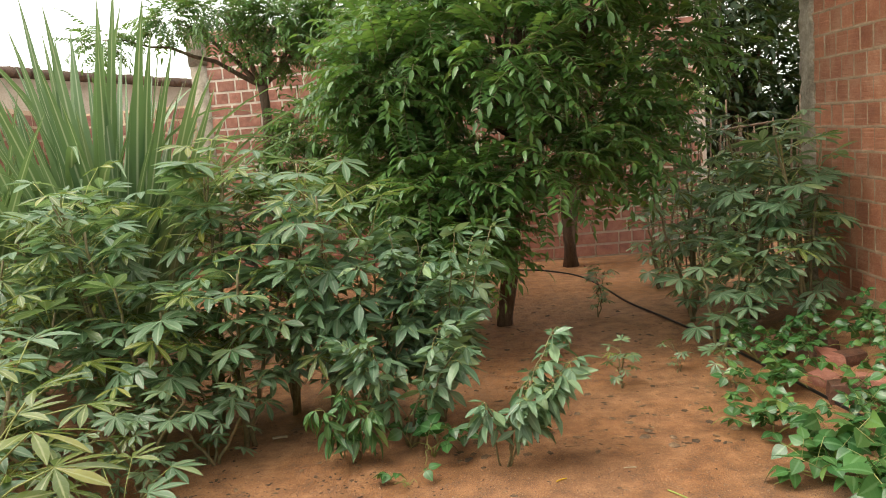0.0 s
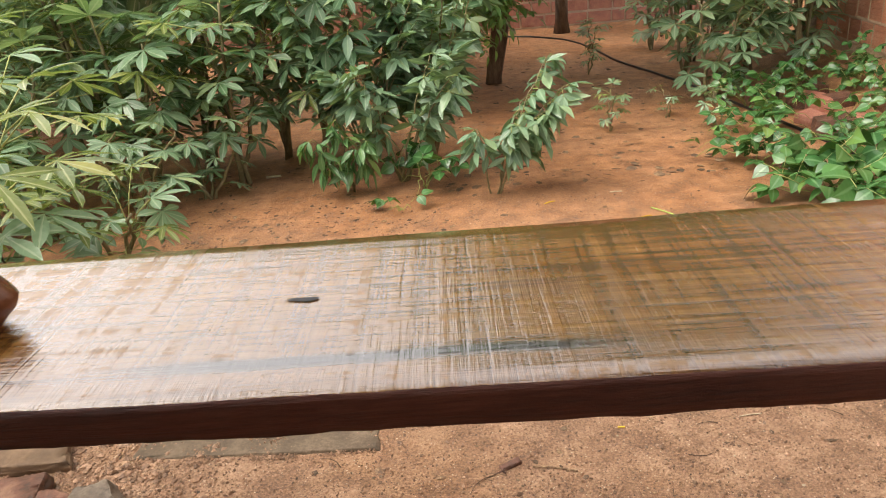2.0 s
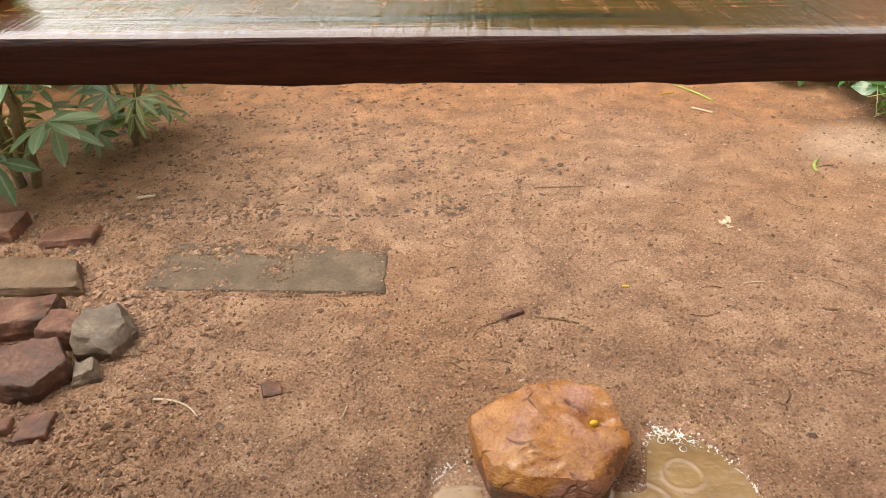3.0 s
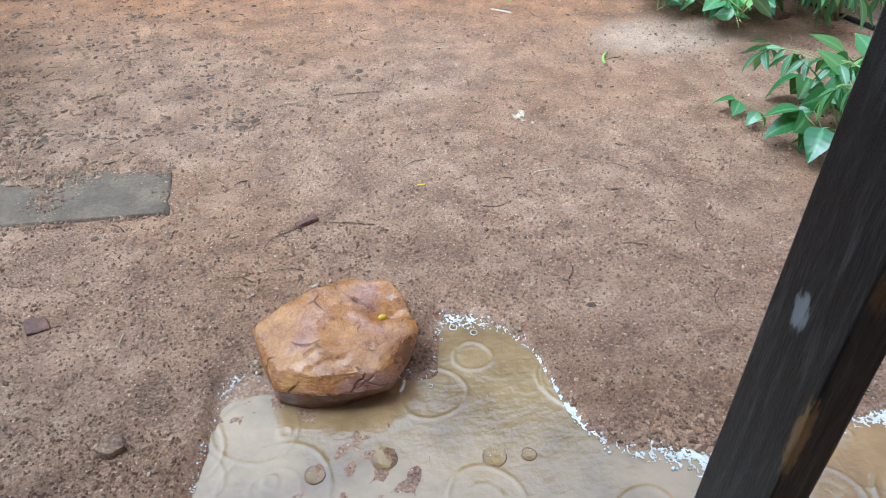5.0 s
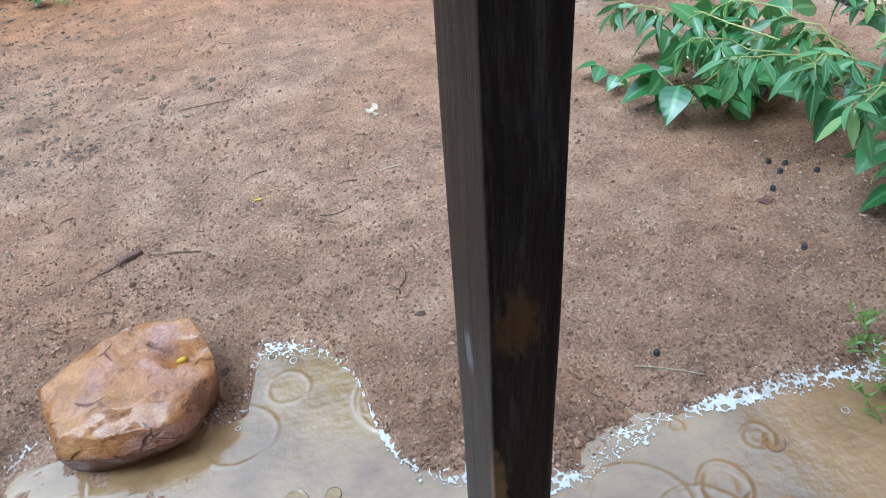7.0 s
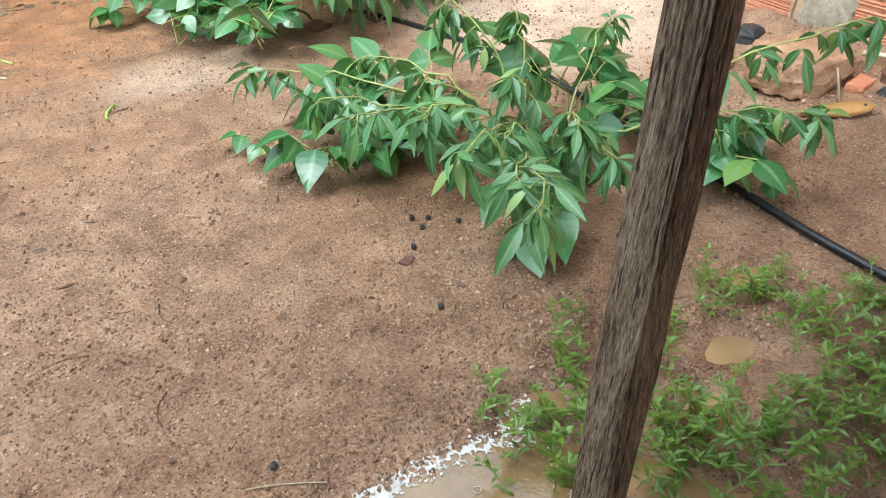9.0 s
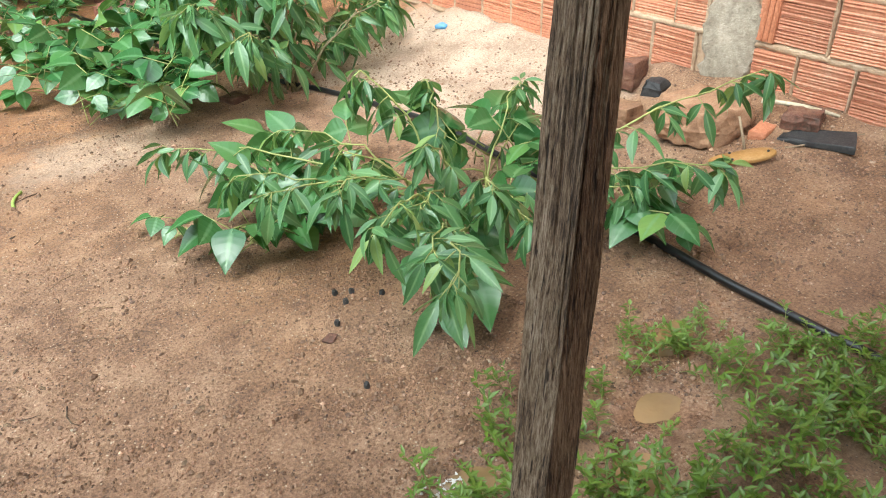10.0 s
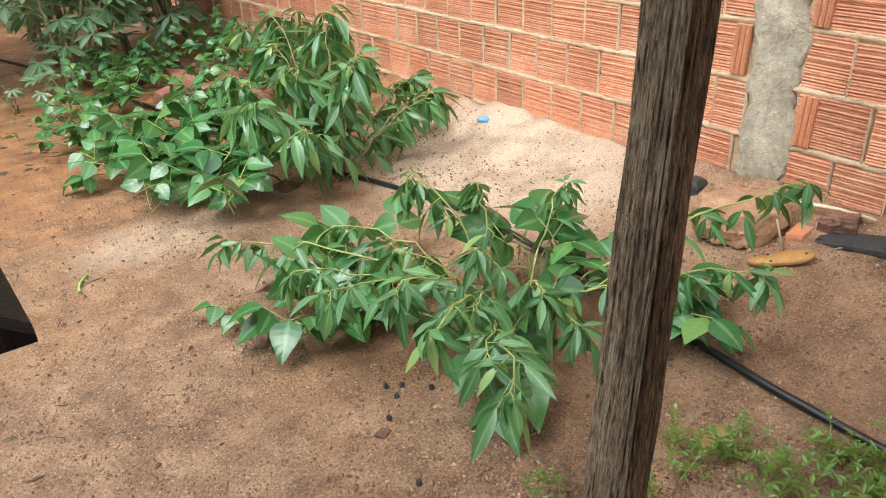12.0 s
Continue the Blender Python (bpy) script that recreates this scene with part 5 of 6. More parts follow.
# ---- trees ----
PINNATE = [pinnate_leaf(i) for i in range(5)]
NEEM = [pinnate_leaf(i + 9, 7, 0.36, 0.10, 0.32) for i in range(4)]
# limbs above 4.3 m are unseen, mostly added to shade the east side
tree(0.72, 7.88, [(0, 0, 0), (0.02, -0.02, 0.15), (0.09, -0.03, 0.5), (0.12, -0.05, 0.9), (0.21, -0.1, 1.4), (0.2, -0.1, 2.0)],
     [(-0.9, -0.5, 1.75, 1.1), (-0.45, -1.1, 1.6, 1.0), (0.35, -1.3, 1.75, 0.8), (-1.1, -0.2, 2.5, 1.0), (-0.9, -1.0, 2.6, 1.2), (0.1, -1.3, 2.6, 1.2), (0.9, -0.9, 2.2, 0.9), (1.5, -0.6, 2.7, 1.0), (0.7, -1.2, 3.2, 1.1), (-0.5, -0.9, 3.1, 1.1), (-1.0, -0.2, 2.9, 0.9), (1.6, -0.4, 3.5, 1.0), (2.2, 0.1, 3.8, 0.6), (0.2, -0.2, 4.2, 1.2), (1.2, 0.0, 4.3, 1.1), (-0.95, 0.3, 3.4, 0.8), (0.0, 0.6, 3.0, 1.0), (-0.9, 0.5, 2.1, 1.0), (0.6, -0.2, 5.0, 1.1), (-0.6, 0.3, 1.5, 0.9), (2.6, 0.2, 4.5, 0.9), (1.1, -0.9, 1.75, 0.6), (1.6, -0.3, 2.0, 0.4), (-0.3, -1.2, 1.25, 0.6), (-1.3, 0.2, 1.5, 0.8), (2.8, -1.0, 4.7, 1.3), (2.6, -2.0, 5.0, 1.3), (1.8, -1.8, 5.2, 1.2), (3.2, -0.2, 5.0, 1.2), (2.9, 0.6, 4.4, 1.2), (-0.35, -1.25, 1.0, 0.5), (-0.75, -0.9, 1.1, 0.6), (0.5, -1.8, 4.5, 1.2), (1.3, -1.7, 4.7, 1.2), (0.7, -1.0, 4.7, 1.2), (0.0, -1.4, 4.8, 1.0)],
     PINNATE, (TREE, STEM), 135, 0.62, 21, "broad leafy tree with bright young leaf tips over red earth", 0.095, 0.07)
tree(2.02, 11.5, [(0, 0, 0), (0.0, 0, 0.7), (0.05, 0, 1.5), (0.1, 0, 2.4)], [(-0.4, -0.3, 2.9, 1.0), (0.6, -0.3, 3.0, 1.0), (0.2, 0, 3.8, 1.1), (-0.3, -0.6, 1.9, 0.5), (0.4, -0.5, 2.0, 0.5), (1.4, -0.3, 2.6, 0.8)], PINNATE, (TREE, STEM), 70, 0.65, 23, "slender shaded tree before the back wall", 0.13, 0.09)
tree(-2.3, 10.4, [(0, 0, 0), (0.05, 0, 1.0), (0.1, 0, 2.2), (0.1, 0, 3.0)], [(0.6, -0.4, 3.85, 0.9), (-0.3, -0.5, 3.9, 0.8), (-0.95, -0.4, 3.9, 0.5), (-1.8, -0.5, 3.7, 0.3), (1.3, -0.3, 3.6, 1.2), (0.3, 0, 3.8, 1.1), (1.5, -0.5, 3.9, 1.2), (0.5, -0.5, 3.3, 0.25), (1.6, -0.9, 2.6, 1.0), (1.2, -0.6, 1.7, 1.0), (0.5, -0.5, 1.9, 0.9), (2.1, -0.8, 1.6, 1.0), (0.9, -0.9, 2.4, 0.8)], NEEM, (TREE, STEM), 150, 0.6, 25, "fine-leaved shade tree before a brick wall", 0.12, 0.07)
FAR = [pinnate_leaf(i + 40, 5, 0.5, 0.2, 0.4) for i in range(3)]
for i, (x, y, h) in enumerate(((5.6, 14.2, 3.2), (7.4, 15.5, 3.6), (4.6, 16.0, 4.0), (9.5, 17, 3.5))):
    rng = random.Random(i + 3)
    tree(x, y, [(0, 0, 0), (0, 0, 1.0), (0.1, 0, 1.8)], [(rng.uniform(-1.4, 1.4), rng.uniform(-1.0, 0.4), rng.uniform(0.8, h + 1.8), 1.0) for _ in range(16)], FAR, (FAR_LEAF, STEM), 60, 0.9, 31 + i, "dense tree behind a stick fence, its shade in the leaf colour", 0.12, 0.08)

# ---- the stick fence at the back ----
fence = thing("fence", None, pose(0, 0, 0), "rough fence of upright grey-brown sticks and a rail", "fence")
rng = random.Random(9)
for k in range(34):
    x = 3.0 + k * 0.075 + rng.uniform(-0.02, 0.02)
    y = 10.2 + rng.uniform(-0.05, 0.05)
    s = Shape()
    tube(s, arc((x, y, -0.05), (x + rng.uniform(-0.1, 0.1), y + rng.uniform(-0.06, 0.06), rng.uniform(1.75, 2.3)), 0, 5, 0.02, rng), rng.uniform(0.014, 0.026), 0.01, 5)
    part("stick", s.mesh("stick", STICKS), fence)
s = Shape()
tube(s, arc((2.95, 10.13, 1.85), (5.6, 10.13, 2.0), 0.0, 6, 0.02, rng), 0.02, 0.016, 6)
part("rail", s.mesh("rail", STICKS), fence)

# ---- the cane clump ----
cane = thing("cane_clump", None, pose(-3.2, 7.3, 0), "tall clump of striped pale green cane grass", "grass clump")
BLADES = []
for i in range(7):
    rng = random.Random(i)
    s = Shape()
    L, bend, w = rng.uniform(2.2, 2.9), (0.04, 0.1, 0.16, 0.25, 0.35, 0.6, 1.25)[i], rng.uniform(0.095, 0.14)
    n = 12
    verts, uvs = [], []
    a, p = 0.0, Vector((0, 0, 0))
    for k in range(n + 1):
        t = k / n
        ww = w * min(1, t * 5 + 0.4) * (1 - t ** 3) / 2 + 0.001
        for u in (-1, 0, 1):
            verts.append((u * ww, p.y - abs(u) * ww * 0.3 * math.sin(a), p.z + abs(u) * ww * 0.35))
            uvs.append((0.5 + u / 2, t))
        a += bend * 2.2 * t / n * 1.6
        p = p + Vector((0, math.sin(a), math.cos(a))) * (L / n)
    s.add(verts, [(3 * k + j, 3 * k + j + 1, 3 * k + j + 4, 3 * k + j + 3) for k in range(n) for j in (0, 1)], uvs)
    BLADES.append(s.mesh("blade", CANE))
rng = random.Random(17)
for i in range(235):
    a, r = rng.uniform(0, 6.28), rng.uniform(0, 1) ** 0.5
    m = Matrix.Translation((r * 0.62 * math.cos(a), r * 0.4 * math.sin(a), rng.uniform(0.1, 0.6))) @ Matrix.Rotation(a - 1.571 + rng.uniform(-0.6, 0.6), 4, "Z") @ Matrix.Rotation(-r * rng.uniform(0.05, 0.72), 4, "X") @ Matrix.Scale(rng.uniform(0.75, 1.12), 4)
    part("blade", BLADES[rng.choice((0, 0, 1, 1, 2, 2, 3, 3, 4, 5, 6))], cane, m)
for z, az, tip in ((0.7, -1.45, 0.25), (0.95, -1.7, 0.45), (0.55, -1.3, 0.5), (0.8, -1.62, 0.1)):
    part("blade", BLADES[6], cane, Matrix.Translation((0.35, -0.1, z)) @ Matrix.Rotation(az, 4, "Z") @ Matrix.Rotation(-tip, 4, "X") @ Matrix.Diagonal((0.45, 0.95, 0.95, 1)))
cane2 = thing("cane_clump", None, pose(-4.1, 6.2, 0), "tall clump of striped pale green cane grass", "grass clump")
for i in range(34):
    a, r = rng.uniform(0, 6.28), rng.uniform(0, 1) ** 0.5
    m = Matrix.Translation((r * 0.3 * math.cos(a), r * 0.3 * math.sin(a), rng.uniform(0, 0.4))) @ Matrix.Rotation(a - 1.571 + rng.uniform(-0.6, 0.6), 4, "Z") @ Matrix.Rotation(-r * rng.uniform(0.1, 0.5), 4, "X") @ Matrix.Scale(rng.uniform(0.7, 1.0), 4)
    part("blade", rng.choice(BLADES), cane2, m)

# ---- cassava ----
for i, (x, y, h, n, st) in enumerate(((-2.55, 5.6, 1.85, 60, 4), (-2.1, 5.1, 1.75, 60, 4), (-1.55, 5.4, 2.05, 75, 4), (-1.0, 5.5, 1.9, 65, 4), (-0.65, 5.2, 1.7, 55, 3), (-2.9, 5.0, 1.4, 50, 3), (-1.75, 4.75, 1.2, 45, 3), (-2.35, 4.4, 1.1, 45, 3), (-1.2, 4.9, 1.2, 40, 3), (-3.3, 5.9, 1.6, 40, 3))):
    cassava(x, y, h, 100 + i, int(n * 1.5), stems=st, size=1.25, young=0.26, bare=0.2)
cassava(-1.62, 2.75, 0.95, 140, 40, (0.2, 0.0), 3, 1.45, 0.9, 0.15, "yellow-green young cassava plant with long pale petioles", 0.35)
cassava(-1.35, 3.2, 0.55, 141, 26, (0.25, -0.1), 3, 0.95, 0.35, 0.15, "low cassava plant beside brick rubble", 0.3)
cassava(-1.95, 3.2, 1.05, 142, 40, (0.1, 0.0), 3, 1.4, 0.75, 0.2, "yellow-green young cassava plant with long pale petioles", 0.35)
for i, (x, y, h, n) in enumerate(((2.75, 6.6, 1.55, 60), (3.3, 6.5, 1.9, 60), (2.55, 7.4, 1.7, 50), (3.15, 7.3, 2.1, 55), (3.45, 6.9, 1.6, 45), (2.45, 6.3, 0.9, 35))):
    cassava(x, y, h, 160 + i, n, stems=3, size=1.3, young=0.08, bare=0.12, label="dark green cassava plant beside the block wall")
for i, (x, y, h, n) in enumerate(((-3.2, 4.4, 0.9, 40), (-2.7, 4.0, 0.75, 40), (-2.1, 4.1, 0.7, 40), (-1.7, 4.3, 0.6, 36), (-1.35, 4.6, 0.6, 36))):
    cassava(x, y, h, 180 + i, n, stems=4, size=0.8, young=0.05, bare=0.05, label="low leafy cassava undergrowth beside bare earth", reach=0.5)
for i, (x, y, h, n) in enumerate(((2.75, 9.2, 1.5, 40), (3.4, 9.0, 1.6, 40), (2.9, 8.2, 1.6, 45), (3.7, 8.3, 1.9, 45))):
    cassava(x, y, h, 190 + i, n, stems=3, size=1.2, young=0.05, bare=0.1, label="shaded cassava plant before the stick fence", reach=0.5)
cassava(1.75, 7.9, 0.6, 170, 22, size=0.6, young=0.05, bare=0.2, label="small shaded cassava seedling on red earth", reach=0.2)
cassava(1.42, 5.5, 0.38, 171, 14, size=0.5, young=0.2, bare=0.2, label="small cassava seedling on red earth", reach=0.12)
cassava(1.93, 5.8, 0.22, 172, 9, size=0.45, young=0.2, bare=0.2, label="small cassava seedling on red earth", reach=0.1)
cassava(2.2, 5.35, 0.3, 173, 14, size=0.55, young=0.1, bare=0.2, label="small cassava seedling beside bean vines", reach=0.12)

# ---- pigeon peas ----
rng = random.Random(50)
for i, (x, y, h, w, n) in enumerate(((-0.35, 4.95, 1.25, 0.45, 9), (0.10, 5.1, 1.3, 0.45, 10), (-0.1, 4.7, 0.85, 0.4, 7))):
    branched("pigeon_pea", x, y, [(w * rng.uniform(-1, 1), w * rng.uniform(-0.8, 0.6), h * rng.uniform(0.75, 1.05)) for _ in range(n)], PEA_GREY_LEAVES, 60 + i, "bushy grey-green pigeon pea shrub in red earth", "shrub", "pigeon peas", 0.045, 0.3, 1.45, 0.009, droop=-0.05)
branched("pigeon_pea", 0.47, 4.3, [(0.42, -0.05, 0.62), (0.3, -0.1, 0.5), (-0.1, -0.1, 0.42), (0.12, -0.15, 0.45), (0.36, 0.1, 0.78), (0.22, 0.1, 0.55)], PEA_GREY_LEAVES, 70, "young pigeon pea bending over bare red earth", "shrub", "pigeon peas", 0.03, 0.4, 1.3, 0.006, droop=0.35)
branched("pigeon_pea", -0.4, 4.55, [(-0.2, -0.15, 0.4), (0.1, -0.15, 0.38), (-0.05, -0.1, 0.5)], PEA_LEAVES, 71, "young pigeon pea with drooping dark leaves", "shrub", "pigeon peas", 0.03, 0.35, 1.3, 0.006, droop=0.4)
bean_patch(0.05, 4.5, 0.22, 16, 0.3, 72, 1.0)
bean_patch(-0.1, 4.15, 0.08, 4, 0.05, 73, 0.7)
# the sprawling one beside the leaning post
branched("pigeon_pea", 2.58, 1.62, [(-0.57, -0.62, 0.36), (-0.47, -0.44, 0.31), (-0.50, -0.30, 0.32), (-0.46, -0.08, 0.32), (-0.56, 0.08, 0.29), (-0.54, 0.34, 0.24), (-0.60, 0.64, 0.25), (-0.3, 0.5, 0.26), (-0.35, -0.25, 0.3), (-0.19, -0.33, 0.32), (-0.16, -0.42, 0.25), (-0.2, -0.1, 0.36), (0.66, -0.52, 0.43), (0.33, -0.60, 0.28), (0.22, -0.42, 0.2), (-0.14, 0.26, 0.46), (0.01, 0.15, 0.42), (0.33, 0.09, 0.34), (-0.3, 0.15, 0.3)], PEA_LEAVES, 74, "sprawling pigeon pea with long drooping green leaflets", "shrub", "pigeon peas", 0.052, 0.45, 0.84, 0.0045, PETIOLE, droop=0.4, sag=0.07, fan=3)
bean_patch(2.92, 1.28, 0.14, 14, 0.18, 75, 1.1)
bean_patch(2.28, 2.08, 0.22, 24, 0.12, 76, 1.2)
bean_patch(2.08, 1.98, 0.12, 8, 0.07, 79, 1.1)
bean_patch(1.93, 2.17, 0.04, 2, 0.02, 92, 0.6, "single low bean sprig lying on the earth")
bean_patch(2.76, 1.68, 0.2, 14, 0.34, 93, 1.3, "bean plant with raised broad leaves among pigeon pea")
bean_patch(2.4, 1.45, 0.18, 10, 0.16, 94, 1.2)
branched("pigeon_pea", 2.86, 3.1, [(-0.1, 0.3, 0.62), (0.12, 0.2, 0.75), (0.3, 0.5, 0.6), (-0.3, 0.35, 0.5), (-0.15, 0.05, 0.55), (0.05, 0.6, 0.7), (0.35, 0.3, 0.5), (-0.4, 0.1, 0.42), (0.62, 0.1, 0.3), (0.48, -0.12, 0.36), (-0.3, -0.3, 0.38), (-0.42, -0.12, 0.48), (0.0, -0.2, 0.6), (0.7, 0.35, 0.32)], PEA_LEAVES, 77, "grey-green pigeon pea hanging over the hose", "shrub", "pigeon peas", 0.036, 0.3, 1.3, 0.006, droop=0.35, fan=4)
branched("pigeon_pea", 3.2, 4.1, [(0.1, 0.0, 0.55), (0.3, -0.2, 0.35), (0.2, 0.3, 0.6), (-0.2, 0.2, 0.6), (0.35, 0.1, 0.4)], PEA_LEAVES, 78, "pigeon pea growing beside the block wall", "shrub", "pigeon peas", 0.035, 0.3, 1.2, 0.006, droop=0.3)
for i, (x, y, r, n, h) in enumerate(((2.3, 3.2, 0.3, 34, 0.3), (2.15, 3.75, 0.35, 32, 0.28), (2.55, 3.8, 0.35, 30, 0.3), (2.1, 4.45, 0.4, 34, 0.3), (2.75, 4.5, 0.4, 32, 0.32), (3.3, 4.6, 0.4, 30, 0.32), (2.45, 5.2, 0.4, 32, 0.3), (3.4, 5.3, 0.35, 26, 0.35), (3.0, 5.9, 0.4, 32, 0.4), (3.5, 6.0, 0.35, 26, 0.5), (2.6, 5.9, 0.35, 24, 0.35))):
    bean_patch(x, y, r, int(n * (1.25 if y < 4 else 1.6)), h, 200 + i, 1.2 if y < 4 else 0.78)

# ---- weeds under the leaning post ----
SPRIGS = []
for i in range(8):
    rng = random.Random(i + 70)
    s = Shape()
    L = rng.uniform(0.08, 0.15)
    pts = arc((0, 0, 0), (rng.uniform(-0.04, 0.04), L * 0.6, L * rng.uniform(0.4, 0.95)), 0.012, 6, 0.004, rng)
    tube(s, pts, 0.0013, 0.0008, 3, 1)
    for k in range(15):
        t = 0.12 + 0.88 * k / 15
        p = pts[min(int(t * 5), 4)].lerp(pts[min(int(t * 5) + 1, 5)], t * 5 % 1)
        lobe(s, k * 2.4 + rng.uniform(-0.4, 0.4), rng.uniform(0.022, 0.036) * (1.1 - 0.4 * t), rng.uniform(0.0075, 0.0105), p, 2, 0.35, 0.15, 0.5, rng.uniform(0.15, 0.9))
    SPRIGS.append(s)
rng = random.Random(81)
placed = []
CENTRES = ((2.15, 1.0, 0.03, 10), (2.06, 0.94, 0.03, 18), (2.0, 0.87, 0.04, 30), (1.95, 0.83, 0.04, 30), (1.87, 0.95, 0.025, 8), (1.90, 0.86, 0.04, 16), (1.85, 0.80, 0.05, 30), (1.91, 0.74, 0.05, 36), (2.03, 0.66, 0.06, 56), (2.13, 0.66, 0.05, 44), (2.17, 0.80, 0.035, 18), (2.28, 0.86, 0.025, 12), (2.44, 0.90, 0.045, 34),
           (2.56, 0.84, 0.04, 26), (2.58, 0.78, 0.05, 36), (2.67, 0.84, 0.03, 10), (2.56, 0.69, 0.05, 26), (2.72, 0.66, 0.05, 50), (2.72, 0.54, 0.09, 120), (2.52, 0.53, 0.09, 110), (2.19, 0.58, 0.07, 60), (2.32, 0.49, 0.10, 100), (2.85, 0.40, 0.11, 110), (2.6, 0.38, 0.13, 150), (2.6, 0.22, 0.18, 120), (2.2, 0.42, 0.13, 90), (1.98, 0.56, 0.08, 50))
for cx, cy, r, n in CENTRES:
    for _ in range(int(n * 0.31)):
        x, y = rng.gauss(cx, r * 0.75), rng.gauss(cy, r * 0.75)
        placed.append((rng.randrange(8), leaf_pose((x, y, ground_z(x, y)), rng.uniform(0, 6.28), rng.uniform(-0.4, 0.5), 0, rng.uniform(0.5, 1.15))))
thing("weeds", merged(SPRIGS, placed).mesh("weeds", WEED, PETIOLE), Matrix(), "bright green creeping weeds with narrow leaves on wet earth", "weeds", kind="stuff")

# ---- grit, litter, foam and what lies about ----
def scatter_bits(name, mat, n, area, sizes, flat, seed, label, category, keep=None, skew=3.5, lift=0.0):
    rng = random.Random(seed)
    bits = []
    for i in range(5):
        s = Shape()
        pts = [Vector((math.cos(a) * rng.uniform(0.6, 1.1), math.sin(a) * rng.uniform(0.6, 1.1), 0)) for a in np.linspace(0, 6.28, 6)[:-1]]
        top = Vector((rng.uniform(-0.3, 0.3), rng.uniform(-0.3, 0.3), flat))
        low = [Vector((p.x * 0.8, p.y * 0.8, -flat * 0.7)) for p in pts]
        s.add(pts + low + [top], [(k, (k + 1) % 5, 10) for k in range(5)] + [(5 + k, 5 + (k + 1) % 5, (k + 1) % 5, k) for k in range(5)])
        bits.append(s)
    placed = []
    for _ in range(n):
        x, y = rng.uniform(area[0], area[1]), area[2] + (area[3] - area[2]) * rng.random() ** 1.6
        if keep and not keep(x, y):
            continue
        if puddle(x, y) > -0.01:
            continue
        r = sizes[0] + (sizes[1] - sizes[0]) * rng.random() ** skew
        placed.append((rng.randrange(5), Matrix.Translation((x, y, ground_z(x, y) + r * flat * 0.35 + 0.001 + lift)) @ Matrix.Rotation(rng.uniform(0, 6.28), 4, "Z") @ Matrix.Rotation(rng.uniform(-0.3, 0.3), 4, "X") @ Matrix.Diagonal((r, r * rng.uniform(0.35, 1), r, 1))))
    return thing(name, merged(bits, placed).mesh(name, mat, smooth=False), Matrix(), label, category, kind="stuff")


scatter_bits("gravel", GRAVEL, 26000, (-1.5, 3.8, 0.75, 4.2), (0.0014, 0.009), 0.6, 1, "small brown and pale pebbles strewn over wet earth", "gravel", None, 2.8)
scatter_bits("gravel", SOIL_CRUMB, 3200, (-1.5, -0.55, 1.15, 2.6), (0.003, 0.017), 0.6, 2, "coarse grit and chips round the brick rubble", "gravel")
CRUMB = lambda x, y: noise.noise((x * 2.6, y * 2.6, 3)) + 0.5 * noise.noise((x * 9, y * 9, 6)) > 0.05
scatter_bits("gravel", SOIL_CRUMB, 26000, (-1.5, 3.6, 0.85, 3.6), (0.0018, 0.0075), 0.7, 11, "crumbs of damp brown soil lying loose on the earth", "soil", CRUMB, 2.0)
scatter_bits("gravel", SOIL_CRUMB, 900, (-1.12, -0.72, 1.66, 2.12), (0.006, 0.02), 0.35, 12, "dark chips heaped between bricks", "gravel")
scatter_bits("gravel", SOIL_CRUMB, 5200, (-1.4, 3.5, 0.9, 3.6), (0.004, 0.013), 0.75, 16, "clods of damp brown soil lying loose on the earth", "soil", CRUMB, 2.4)
scatter_bits("gravel", SOIL_CRUMB, 22000, (-1.2, 2.4, 0.9, 2.4), (0.0018, 0.005), 0.8, 17, "fine loose crumbs of wet soil", "soil", lambda x, y: not CRUMB(x, y) or y < 1.9, 1.6)
scatter_bits("gravel", SOIL_CRUMB, 2600, (-1.4, -0.3, 2.2, 3.9), (0.004, 0.02), 0.5, 18, "dark clods and bark crumbs before the cassava", "soil", lambda x, y: noise.noise((x * 5, y * 5, 13)) > 0.12, 2.0)


def twig_litter(n, seed):
    """Thin broken twigs and straws strewn about."""
    rng = random.Random(seed)
    s = Shape()
    for _ in range(n):
        x, y, a, half = rng.uniform(-1.5, 2.2), rng.uniform(1.3, 5.5), rng.uniform(0, 6.28), rng.uniform(0.012, 0.06)
        ends = [(x + half * q * math.cos(a + 0.3 * q), y + half * q * math.sin(a + 0.3 * q)) for q in (-1, -0.3, 0.3, 1)]
        tube(s, [(u, v, ground_z(u, v) + 0.003) for u, v in ends], rng.uniform(0.001, 0.0025), 0.0008, 4)
    return s


thing("twigs", twig_litter(230, 19).mesh("twigs", DRY), Matrix(), "thin broken brown twigs strewn over the earth", "twigs", kind="stuff")
scatter_bits("leaf_litter", DRY_DARK, 1300, (-1.4, 0.2, 2.45, 4.4), (0.004, 0.018), 0.14, 22, "dead brown leaf scraps matted before the shrubs", "leaf litter", lambda x, y: noise.noise((x * 3, y * 3, 17)) > -0.1, 1.5)
scatter_bits("gravel", GRAVEL, 1600, (2.0, 2.75, 0.55, 1.05), (0.002, 0.007), 0.6, 23, "pale washed grit between the weeds", "gravel", lambda x, y: noise.noise((x * 7, y * 7, 17)) > 0.0, 1.6)
SLAB_EDGE = lambda x, y: noise.noise((x * 6, y * 6, 2)) + 4 * max(abs(y - 2.11) - 0.1, 0) + 3 * max(abs(x + 0.47) - 0.3, 0) > 0.12
